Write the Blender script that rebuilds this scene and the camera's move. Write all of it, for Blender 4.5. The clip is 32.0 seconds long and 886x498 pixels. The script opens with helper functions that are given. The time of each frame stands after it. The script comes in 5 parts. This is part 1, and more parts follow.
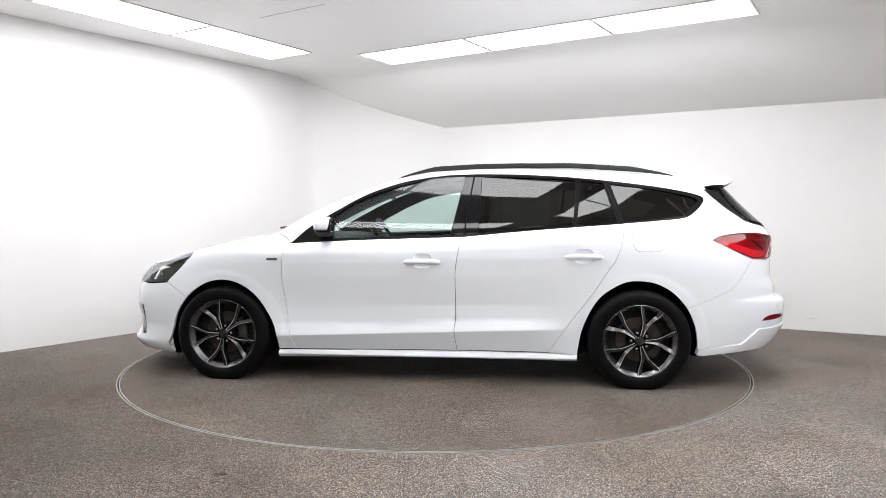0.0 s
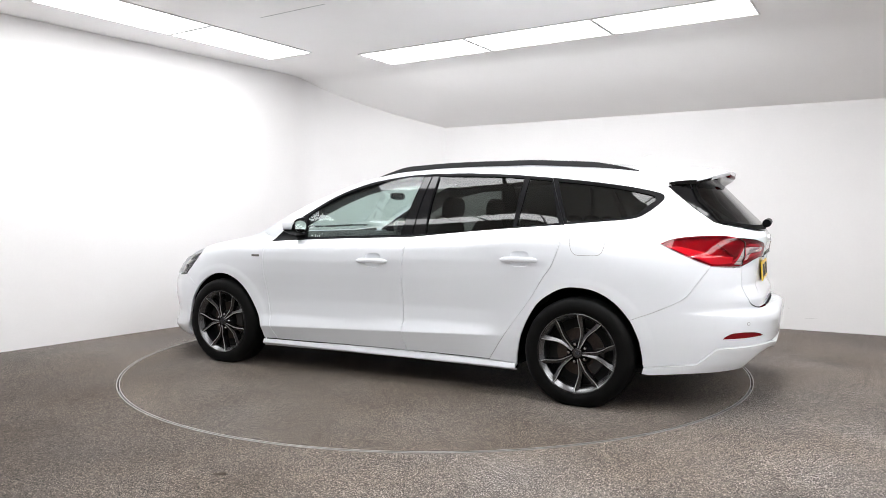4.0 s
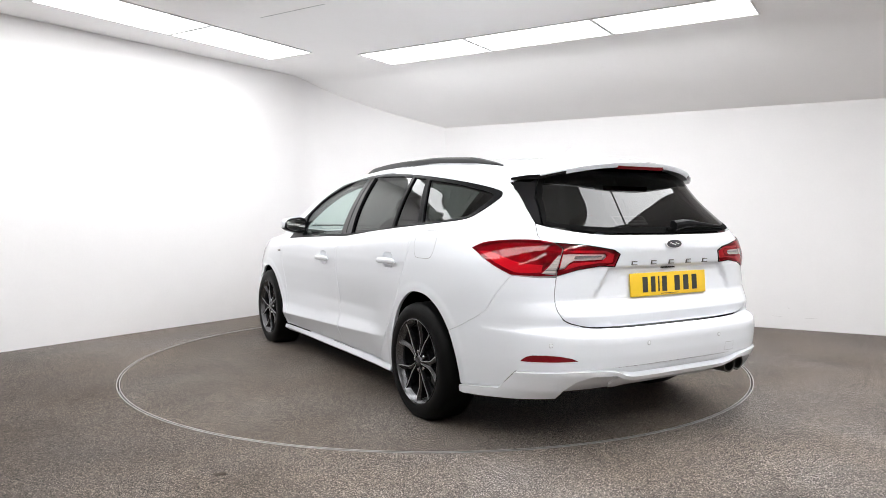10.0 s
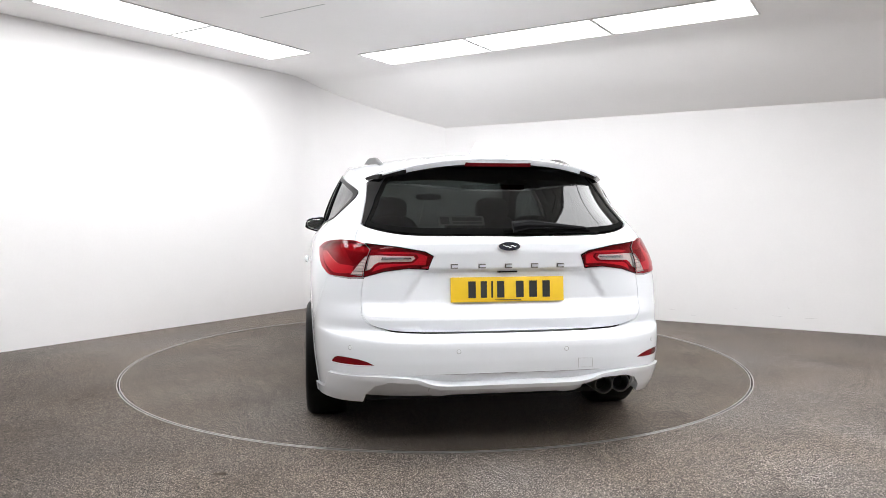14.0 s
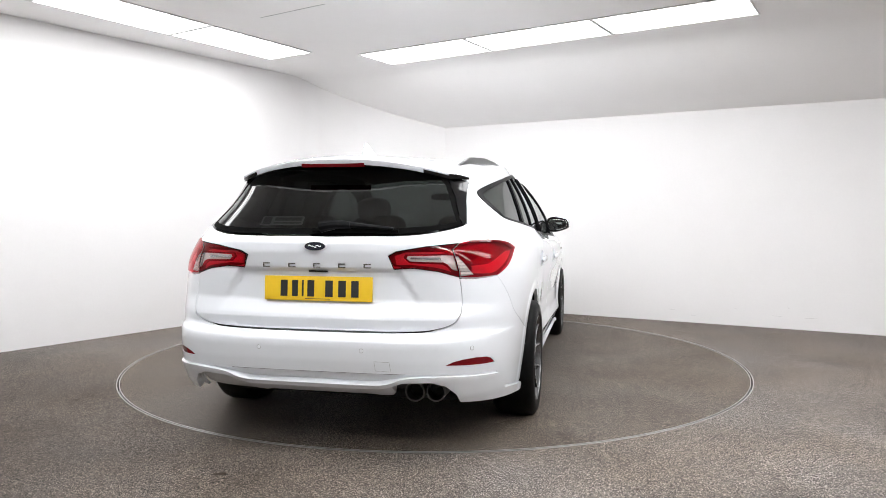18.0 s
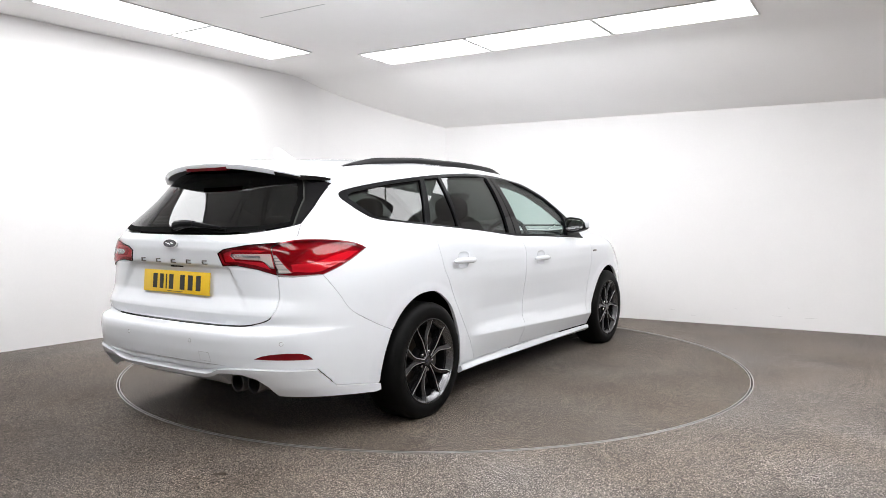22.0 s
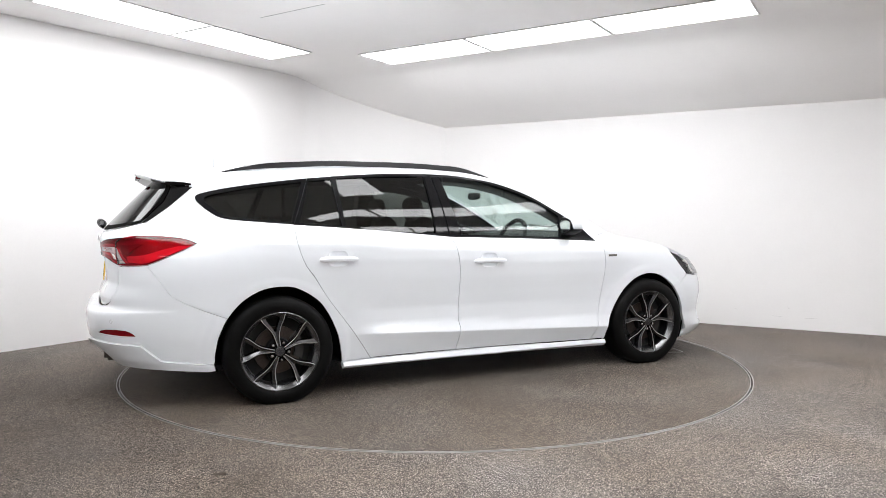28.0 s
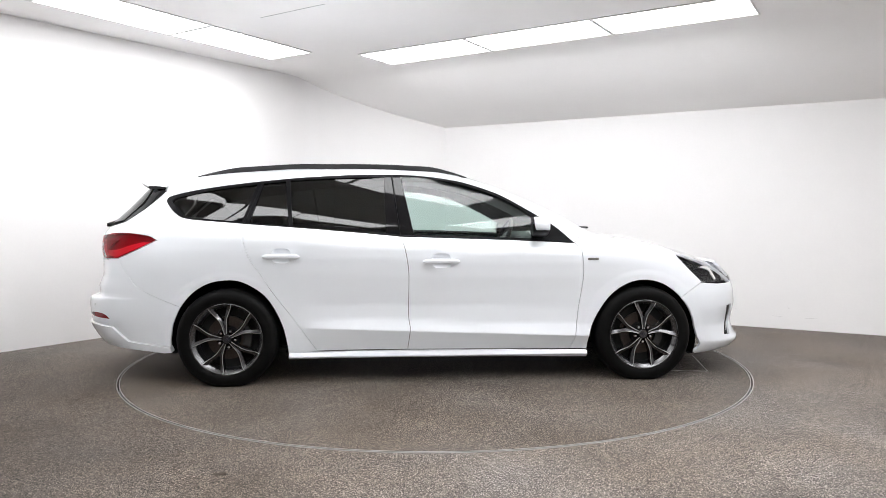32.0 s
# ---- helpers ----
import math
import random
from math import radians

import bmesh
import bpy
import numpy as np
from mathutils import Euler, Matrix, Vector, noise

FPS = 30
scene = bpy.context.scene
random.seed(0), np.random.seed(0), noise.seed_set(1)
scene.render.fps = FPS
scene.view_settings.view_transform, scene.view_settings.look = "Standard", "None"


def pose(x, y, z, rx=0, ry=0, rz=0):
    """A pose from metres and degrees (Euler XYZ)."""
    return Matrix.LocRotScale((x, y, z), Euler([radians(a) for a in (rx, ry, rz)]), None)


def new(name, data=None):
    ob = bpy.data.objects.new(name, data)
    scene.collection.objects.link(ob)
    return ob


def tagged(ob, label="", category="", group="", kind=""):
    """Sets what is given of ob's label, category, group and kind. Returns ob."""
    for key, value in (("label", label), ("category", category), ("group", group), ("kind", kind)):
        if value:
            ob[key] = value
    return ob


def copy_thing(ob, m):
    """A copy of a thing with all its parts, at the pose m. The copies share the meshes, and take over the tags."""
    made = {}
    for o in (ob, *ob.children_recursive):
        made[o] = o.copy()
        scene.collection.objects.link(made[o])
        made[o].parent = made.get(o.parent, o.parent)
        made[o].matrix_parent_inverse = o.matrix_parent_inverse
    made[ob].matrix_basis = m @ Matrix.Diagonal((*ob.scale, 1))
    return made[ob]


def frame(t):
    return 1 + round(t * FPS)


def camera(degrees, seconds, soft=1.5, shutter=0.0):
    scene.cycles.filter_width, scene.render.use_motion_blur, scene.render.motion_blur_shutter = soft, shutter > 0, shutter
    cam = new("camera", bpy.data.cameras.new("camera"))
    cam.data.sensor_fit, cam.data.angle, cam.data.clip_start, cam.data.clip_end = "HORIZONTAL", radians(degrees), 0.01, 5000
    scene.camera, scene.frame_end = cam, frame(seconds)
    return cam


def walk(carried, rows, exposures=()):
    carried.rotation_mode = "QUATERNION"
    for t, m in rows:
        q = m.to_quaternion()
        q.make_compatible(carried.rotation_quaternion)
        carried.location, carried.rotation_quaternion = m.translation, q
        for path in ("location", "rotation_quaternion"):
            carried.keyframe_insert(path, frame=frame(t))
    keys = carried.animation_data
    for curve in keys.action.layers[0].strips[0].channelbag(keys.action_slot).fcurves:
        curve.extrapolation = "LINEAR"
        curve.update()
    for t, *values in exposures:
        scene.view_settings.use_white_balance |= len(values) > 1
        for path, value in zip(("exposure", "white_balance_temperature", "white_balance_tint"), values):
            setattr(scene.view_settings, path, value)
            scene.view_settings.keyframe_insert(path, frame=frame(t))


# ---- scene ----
from mathutils import geometry

cam = camera(63.5, 32.0, soft=0.85)
STAND = pose(0.0, -5.471, 1.088, 90 - 2.713, 0.044, -0.545)
walk(cam, [(0.0, STAND), (32.0, STAND)], [(0.0, 0.11), (32.0, 0.11)])

# heading of the turntable, in degrees, by seconds
TURN = [(0, 173.41), (1, 168.20), (2, 162.98), (3, 157.66), (3.5, 155.0), (5, 146.82), (6, 141.36), (7, 136.05), (8, 130.73), (9, 125.39),
        (10, 120.04), (11, 114.63), (12, 109.23), (13, 103.81), (14, 98.39), (15.5, 90.27), (17, 82.15), (18, 76.84), (19, 71.54), (20, 66.21),
        (21, 60.88), (22, 55.81), (23, 50.74), (24, 45.53), (25, 40.32), (26.5, 32.19), (28, 24.06), (29, 18.90), (30, 13.73), (31, 8.47), (32, 3.22)]

# ---- light: a closed white room lit by rows of flat ceiling panels ----
world = bpy.data.worlds.new("world")
scene.world = world
world.use_nodes = True
world.node_tree.nodes["Background"].inputs["Color"].default_value = (0.9, 0.93, 1.0, 1)
world.node_tree.nodes["Background"].inputs["Strength"].default_value = 0.02
PANEL_POWER = 9.0


# ---- materials ----
def material(name, color, rough=0.5, metal=0.0, coat=0.0, bump=0.0, scale=40.0, vary=0.0, spec=0.5):
    m = bpy.data.materials.new(name)
    m.use_nodes = True
    nt = m.node_tree
    b = nt.nodes["Principled BSDF"]
    b.inputs["Base Color"].default_value = (*color, 1)
    b.inputs["Roughness"].default_value = rough
    b.inputs["Metallic"].default_value = metal
    b.inputs["Coat Weight"].default_value = coat
    b.inputs["Coat Roughness"].default_value = 0.03
    b.inputs["Specular IOR Level"].default_value = spec
    if vary or bump:
        co = nt.nodes.new("ShaderNodeTexCoord")
        fine, wide = nt.nodes.new("ShaderNodeTexNoise"), nt.nodes.new("ShaderNodeTexNoise")
        fine.inputs["Scale"].default_value, wide.inputs["Scale"].default_value = scale, scale / 14
        fine.inputs["Detail"].default_value = wide.inputs["Detail"].default_value = 5
        for n in (fine, wide):
            nt.links.new(co.outputs["Object"], n.inputs["Vector"])
        if vary:
            add = nt.nodes.new("ShaderNodeMath")
            add.operation = "ADD"
            nt.links.new(fine.outputs["Fac"], add.inputs[0])
            nt.links.new(wide.outputs["Fac"], add.inputs[1])
            ramp = nt.nodes.new("ShaderNodeMapRange")
            ramp.inputs["From Min"].default_value, ramp.inputs["From Max"].default_value = 0.7, 1.3
            ramp.inputs["To Min"].default_value, ramp.inputs["To Max"].default_value = 1 - vary, 1 + vary
            nt.links.new(add.outputs[0], ramp.inputs["Value"])
            mul = nt.nodes.new("ShaderNodeVectorMath")
            mul.operation = "SCALE"
            mul.inputs[0].default_value = color
            nt.links.new(ramp.outputs["Result"], mul.inputs["Scale"])
            nt.links.new(mul.outputs["Vector"], b.inputs["Base Color"])
        if bump:
            bp = nt.nodes.new("ShaderNodeBump")
            bp.inputs["Strength"].default_value, bp.inputs["Distance"].default_value = bump, 0.002
            nt.links.new(fine.outputs["Fac"], bp.inputs["Height"])
            nt.links.new(bp.outputs["Normal"], b.inputs["Normal"])
    return m


def glowing(name, color, power):
    m = bpy.data.materials.new(name)
    m.use_nodes = True
    nt = m.node_tree
    b = nt.nodes["Principled BSDF"]
    b.inputs["Base Color"].default_value = (0.9, 0.9, 0.9, 1)
    b.inputs["Emission Color"].default_value = (*color, 1)
    b.inputs["Emission Strength"].default_value = power
    return m


def glass_sheet(name, tint, gloss=0.0, base=0.055):
    """A thin pane: it lets light through, tinted, and mirrors more at a slant."""
    m = bpy.data.materials.new(name)
    m.use_nodes = True
    nt = m.node_tree
    nt.nodes.remove(nt.nodes["Principled BSDF"])
    clear, shine, mix, edge = (nt.nodes.new("ShaderNode" + k) for k in ("BsdfTransparent", "BsdfGlossy", "MixShader", "LayerWeight"))
    clear.inputs["Color"].default_value = (*tint, 1)
    shine.inputs["Roughness"].default_value = gloss
    edge.inputs["Blend"].default_value = 0.5
    steep, fac = nt.nodes.new("ShaderNodeMath"), nt.nodes.new("ShaderNodeMath")
    steep.operation, fac.operation = "POWER", "MULTIPLY_ADD"
    steep.inputs[1].default_value = 5
    fac.inputs[1].default_value, fac.inputs[2].default_value = 0.9, base
    nt.links.new(edge.outputs["Facing"], steep.inputs[0])
    nt.links.new(steep.outputs[0], fac.inputs[0])
    nt.links.new(fac.outputs[0], mix.inputs["Fac"])
    nt.links.new(clear.outputs["BSDF"], mix.inputs[1])
    nt.links.new(shine.outputs["BSDF"], mix.inputs[2])
    nt.links.new(mix.outputs["Shader"], nt.nodes["Material Output"].inputs["Surface"])
    return m


def resin_floor(name, tone, grit, dim_patch=None):
    """Brown-grey resin-bound aggregate: fine light and dark grains, wide worn patches."""
    m = bpy.data.materials.new(name)
    m.use_nodes = True
    nt = m.node_tree
    b = nt.nodes["Principled BSDF"]
    co = nt.nodes.new("ShaderNodeTexCoord")
    grain = nt.nodes.new("ShaderNodeTexVoronoi")
    grain.inputs["Scale"].default_value = 300
    fleck = nt.nodes.new("ShaderNodeTexVoronoi")
    fleck.inputs["Scale"].default_value = 215
    wide = nt.nodes.new("ShaderNodeTexNoise")
    wide.inputs["Scale"].default_value, wide.inputs["Detail"].default_value = 1.6, 6
    for n in (grain, fleck, wide):
        nt.links.new(co.outputs["Object"], n.inputs["Vector"])
    ramp = nt.nodes.new("ShaderNodeValToRGB")
    el = ramp.color_ramp.elements
    shade = lambda v, k: (tone[0] * v, tone[1] * v * k, tone[2] * v * k * k, 1)
    el[0].position, el[0].color = 0.0, shade(1 - 0.75 * grit, 1.0)
    el[1].position, el[1].color = 1.0, shade(1 + 1.7 * grit, 1.04)
    for p, v, k in ((0.3, 1 - 0.40 * grit, 0.99), (0.62, 1.0, 1.0), (0.85, 1 + 0.6 * grit, 1.03)):
        e = el.new(p)
        e.color = shade(v, k)
    sep = nt.nodes.new("ShaderNodeSeparateColor")
    nt.links.new(grain.outputs["Color"], sep.inputs["Color"])
    nt.links.new(sep.outputs["Red"], ramp.inputs["Fac"])
    sep2 = nt.nodes.new("ShaderNodeSeparateColor")
    nt.links.new(fleck.outputs["Color"], sep2.inputs["Color"])
    light = nt.nodes.new("ShaderNodeMapRange")
    light.inputs["From Min"].default_value, light.inputs["From Max"].default_value = 0.94, 0.97
    nt.links.new(sep2.outputs["Green"], light.inputs["Value"])
    mix = nt.nodes.new("ShaderNodeMix")
    mix.data_type = "RGBA"
    mix.inputs[7].default_value = (tone[0] * 3.4, tone[1] * 3.5, tone[2] * 3.6, 1)
    nt.links.new(light.outputs["Result"], mix.inputs[0])
    nt.links.new(ramp.outputs["Color"], mix.inputs[6])
    worn = nt.nodes.new("ShaderNodeMapRange")
    worn.inputs["From Min"].default_value, worn.inputs["From Max"].default_value = 0.3, 0.7
    worn.inputs["To Min"].default_value, worn.inputs["To Max"].default_value = 0.76, 1.20
    nt.links.new(wide.outputs["Fac"], worn.inputs["Value"])
    mul = nt.nodes.new("ShaderNodeVectorMath")
    mul.operation = "SCALE"
    nt.links.new(mix.outputs[2], mul.inputs[0])
    nt.links.new(worn.outputs["Result"], mul.inputs["Scale"])
    out = mul.outputs["Vector"]
    # drifts of warmer dirt and of clean grey stone
    drift, hue, tint = (nt.nodes.new("ShaderNode" + k) for k in ("TexNoise", "Mix", "VectorMath"))
    drift.inputs["Scale"].default_value, drift.inputs["Detail"].default_value = 0.75, 7
    drift.inputs["Roughness"].default_value = 0.62
    hue.data_type = "RGBA"
    hue.inputs[6].default_value, hue.inputs[7].default_value = (1.03, 0.985, 0.93, 1), (0.97, 1.0, 1.04, 1)
    spread = nt.nodes.new("ShaderNodeMapRange")
    spread.inputs["From Min"].default_value, spread.inputs["From Max"].default_value = 0.38, 0.62
    tint.operation = "MULTIPLY"
    nt.links.new(co.outputs["Object"], drift.inputs["Vector"])
    nt.links.new(drift.outputs["Fac"], spread.inputs["Value"])
    nt.links.new(spread.outputs["Result"], hue.inputs[0])
    nt.links.new(out, tint.inputs[0])
    nt.links.new(hue.outputs[2], tint.inputs[1])
    out = tint.outputs["Vector"]
    if dim_patch:
        # weaker light painted into the colour as a darker patch with a ragged edge
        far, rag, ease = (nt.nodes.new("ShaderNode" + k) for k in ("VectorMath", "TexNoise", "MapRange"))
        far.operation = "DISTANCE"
        far.inputs[1].default_value = dim_patch[0]
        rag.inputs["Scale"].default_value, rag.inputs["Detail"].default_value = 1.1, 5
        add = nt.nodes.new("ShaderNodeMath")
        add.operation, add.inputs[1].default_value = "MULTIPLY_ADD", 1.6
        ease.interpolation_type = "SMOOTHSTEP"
        ease.inputs["From Min"].default_value, ease.inputs["From Max"].default_value = dim_patch[1] * 0.35 + 0.8, dim_patch[1] + 0.8
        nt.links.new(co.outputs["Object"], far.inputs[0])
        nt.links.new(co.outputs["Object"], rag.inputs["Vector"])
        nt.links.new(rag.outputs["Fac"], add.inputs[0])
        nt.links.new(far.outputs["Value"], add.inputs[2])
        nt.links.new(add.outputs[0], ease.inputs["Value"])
        dimming = nt.nodes.new("ShaderNodeMix")
        dimming.data_type = "RGBA"
        dimming.inputs[6].default_value, dimming.inputs[7].default_value = (0.50, 0.47, 0.44, 1), (1, 1, 1, 1)
        nt.links.new(ease.outputs["Result"], dimming.inputs[0])
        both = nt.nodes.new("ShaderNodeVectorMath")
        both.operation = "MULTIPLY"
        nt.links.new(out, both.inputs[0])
        nt.links.new(dimming.outputs[2], both.inputs[1])
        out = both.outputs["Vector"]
    nt.links.new(out, b.inputs["Base Color"])
    bp = nt.nodes.new("ShaderNodeBump")
    bp.inputs["Strength"].default_value, bp.inputs["Distance"].default_value = 0.5, 0.002
    nt.links.new(grain.outputs["Distance"], bp.inputs["Height"])
    nt.links.new(bp.outputs["Normal"], b.inputs["Normal"])
    b.inputs["Roughness"].default_value = 0.65
    b.inputs["Specular IOR Level"].default_value = 0.12
    return m


# the floor's colour is darkened at the left front for the light's fall-off
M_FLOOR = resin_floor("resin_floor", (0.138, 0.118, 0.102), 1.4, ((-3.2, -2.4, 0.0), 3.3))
M_DECK = resin_floor("resin_deck", (0.103, 0.086, 0.072), 1.45)
M_WALL = material("white_wall_paint", (0.82, 0.808, 0.806), 0.6, bump=0.08, scale=60, vary=0.012)
# grey for the unseen walls, to hold down bounce from behind the viewpoint
M_BACKWALL = material("bounce_cut_wall", (0.40, 0.40, 0.405), 0.6, bump=0.08, scale=60, vary=0.03)
M_CEILING = material("white_ceiling_paint", (0.95, 0.937, 0.932), 0.7, bump=0.06, scale=60, vary=0.012)
M_PANEL = glowing("light_panel", (0.985, 0.99, 1.005), PANEL_POWER)
M_STEEL = material("worn_steel_edge", (0.45, 0.44, 0.43), 0.45, 0.8, bump=0.2, scale=120, vary=0.15)
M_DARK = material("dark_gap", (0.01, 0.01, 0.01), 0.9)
M_LAMPFRAME = material("lamp_frame", (0.72, 0.71, 0.70), 0.5, vary=0.02)
M_FRAME = material("panel_frame", (0.30, 0.30, 0.30), 0.5, vary=0.05)
M_PAINT = material("white_car_paint", (0.775, 0.800, 0.838), 0.35, coat=1.0)
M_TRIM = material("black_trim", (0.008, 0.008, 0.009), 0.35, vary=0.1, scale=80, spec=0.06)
M_GLOSS = material("gloss_black", (0.006, 0.006, 0.0068), 0.06, spec=0.35)
M_RAIL = material("satin_black_rail", (0.010, 0.010, 0.011), 0.30, spec=0.28, vary=0.1, scale=60)
M_RUBBER = material("black_rubber", (0.004, 0.004, 0.004), 0.9, spec=0.05, bump=0.2, scale=200, vary=0.2)
M_TYRE = material("tyre_rubber", (0.0035, 0.0035, 0.0035), 0.5, bump=0.25, scale=150, vary=0.25, spec=0.09)
M_PLASTIC = material("black_plastic", (0.02, 0.02, 0.02), 0.5, bump=0.15, scale=300, vary=0.15)
M_ALLOY = material("gunmetal_alloy", (0.072, 0.072, 0.076), 0.20, 0.9, coat=0.5, vary=0.06, scale=30)
M_BARREL = material("satin_barrel", (0.14, 0.14, 0.145), 0.24, 0.9, vary=0.06, scale=30)
M_RIDGE = material("bright_ridge_edge", (0.60, 0.60, 0.61), 0.3, 0.9)
M_BRAKE = material("brake_disc", (0.060, 0.046, 0.040), 0.45, 0.7, bump=0.2, scale=90, vary=0.3)
M_CALIPER = material("dusty_casting", (0.030, 0.028, 0.027), 0.6, 0.3, bump=0.3, scale=120, vary=0.25)
M_PIPE = material("sooty_steel", (0.16, 0.155, 0.15), 0.35, 1.0, vary=0.2, scale=60)
M_CHROME = material("chrome", (0.62, 0.62, 0.63), 0.12, 1.0)
M_GLASS = glass_sheet("clear_glass", (0.74, 0.85, 0.82))
M_TINT = glass_sheet("privacy_glass", (0.10, 0.105, 0.10), base=0.052)
M_REARGLASS = glass_sheet("dark_rear_glass", (0.038, 0.041, 0.040), base=0.046)
M_CLEAR = glass_sheet("clear_lens", (0.92, 0.92, 0.92))
M_REDDARK = material("deep_red_lens", (0.17, 0.002, 0.006), 0.2, coat=0.7, spec=0.0)
M_REDDARK.node_tree.nodes["Principled BSDF"].inputs["Coat Roughness"].default_value = 0.05
M_REDLENS = glass_sheet("clear_red_lens", (0.72, 0.009, 0.030), base=0.034)
M_LAMPSHELL = material("lamp_reflector_shell", (0.30, 0.30, 0.30), 0.35, 0.3, bump=0.5, scale=90, vary=0.25)
M_GUIDE = material("white_light_guide", (0.90, 0.88, 0.88), 0.4)
M_LAMPDARK = material("dark_lamp_insert", (0.16, 0.15, 0.15), 0.4)
M_REDBRAKE = material("dark_brake_lens", (0.09, 0.002, 0.004), 0.25, coat=0.3, spec=0.0)
M_LENS = material("frosted_clear_lens", (0.72, 0.67, 0.655), 0.3, coat=1.0, bump=0.4, scale=160, vary=0.1)
M_YELLOW = material("yellow_plate", (0.80, 0.52, 0.02), 0.4, vary=0.03, scale=30)
M_INK = material("black_ink", (0.02, 0.02, 0.02), 0.5)
M_FABRIC = material("dark_seat_cloth", (0.009, 0.009, 0.010), 0.9, bump=0.4, scale=250, vary=0.25)
M_CABIN = material("dark_cabin_plastic", (0.012, 0.012, 0.013), 0.7, bump=0.2, scale=200, vary=0.15)
M_LINER = material("dark_headliner", (0.018, 0.018, 0.018), 0.9, bump=0.2, scale=200)
M_BADGE = material("dark_oval_enamel", (0.008, 0.010, 0.022), 0.2, coat=1.0)
M_STICKER = material("pale_sticker", (0.72, 0.74, 0.73), 0.6)
M_SILVER = material("polished_silver", (0.80, 0.80, 0.81), 0.3, 0.4)
M_MIRROR = material("mirror_glass", (0.8, 0.8, 0.8), 0.02, 1.0)
M_SCUFF = material("grey_scuff", (0.62, 0.61, 0.61), 0.8)
M_LEAF = material("dry_leaf", (0.05, 0.035, 0.025), 0.8, bump=0.3, scale=100, vary=0.3)


# ---- helpers ----
def smooth(ob, on=True):
    for p in ob.data.polygons:
        p.use_smooth = on


def mesh_object(name, bm, mat, soft=False, angle=0.6):
    me = bpy.data.meshes.new(name)
    bm.to_mesh(me)
    bm.free()
    for m in mat if isinstance(mat, (list, tuple)) else [mat]:
        me.materials.append(m)
    ob = new(name, me)
    if soft:
        me.shade_smooth()
        me.set_sharp_from_angle(angle=angle)
    return ob


def part(name, bm, mat, parent, label="", soft=False, at=None, angle=0.6):
    """Links a bmesh as one mesh object under a thing or a part."""
    ob = mesh_object(name, bm, mat, soft, angle)
    ob.parent = parent
    if at is not None:
        ob.matrix_basis = at
    return tagged(ob, label)


def box(bm, x0, x1, y0, y1, z0, z1, bevel=0.0, m=None):
    r = bmesh.ops.create_cube(bm, size=1.0)
    vs = r["verts"]
    for v in vs:
        v.co = Vector(((x0 + x1) / 2 + v.co.x * (x1 - x0), (y0 + y1) / 2 + v.co.y * (y1 - y0), (z0 + z1) / 2 + v.co.z * (z1 - z0)))
    if m is not None:
        bmesh.ops.transform(bm, matrix=m, verts=vs)
    if bevel:
        es = {e for v in vs for e in v.link_edges}
        bmesh.ops.bevel(bm, geom=list(es), offset=bevel, segments=2, profile=0.6, affect="EDGES")
    return vs


def prism(bm, pts, z0, z1):
    """An upright prism on a plan outline."""
    lo = [bm.verts.new((x, y, z0)) for x, y in pts]
    hi = [bm.verts.new((x, y, z1)) for x, y in pts]
    n = len(pts)
    bm.faces.new(lo[::-1])
    bm.faces.new(hi)
    for i in range(n):
        bm.faces.new((lo[i], lo[(i + 1) % n], hi[(i + 1) % n], hi[i]))


def lathe(bm, profile, n=48, axis="Y", m=None, closed=False):
    """Turns a profile of (radius, along) round an axis."""
    rings = []
    for i in range(n):
        a = 2 * math.pi * i / n
        ring = []
        for r, h in profile:
            c = Vector((r * math.cos(a), h, r * math.sin(a))) if axis == "Y" else Vector((r * math.cos(a), r * math.sin(a), h))
            ring.append(bm.verts.new(m @ c if m is not None else c))
        rings.append(ring)
    k = len(profile)
    for i in range(n):
        a, b = rings[i], rings[(i + 1) % n]
        for j in range(k if closed else k - 1):
            q = (a[j], a[(j + 1) % k], b[(j + 1) % k], b[j])
            bm.faces.new(q if axis != "Y" else q[::-1])


def tube(bm, pts, r, n=10, flat=1.0, caps=True):
    """A round bar along a row of points; r is one radius or one for each point."""
    pts = [Vector(p) for p in pts]
    rs = r if isinstance(r, (list, tuple)) else [r] * len(pts)
    rings = []
    up = Vector((0, 0, 1))
    for i, p in enumerate(pts):
        d = (pts[min(i + 1, len(pts) - 1)] - pts[max(i - 1, 0)]).normalized()
        a = d.cross(up)
        a = a.normalized() if a.length > 1e-4 else Vector((1, 0, 0))
        b = a.cross(d)
        rings.append([bm.verts.new(p + (a * math.cos(q) + b * math.sin(q) * flat) * rs[i]) for q in (2 * math.pi * k / n for k in range(n))])
    for u, v in zip(rings, rings[1:]):
        for k in range(n):
            bm.faces.new((u[k], u[(k + 1) % n], v[(k + 1) % n], v[k]))
    if caps:
        bm.faces.new(rings[0][::-1])
        bm.faces.new(rings[-1])


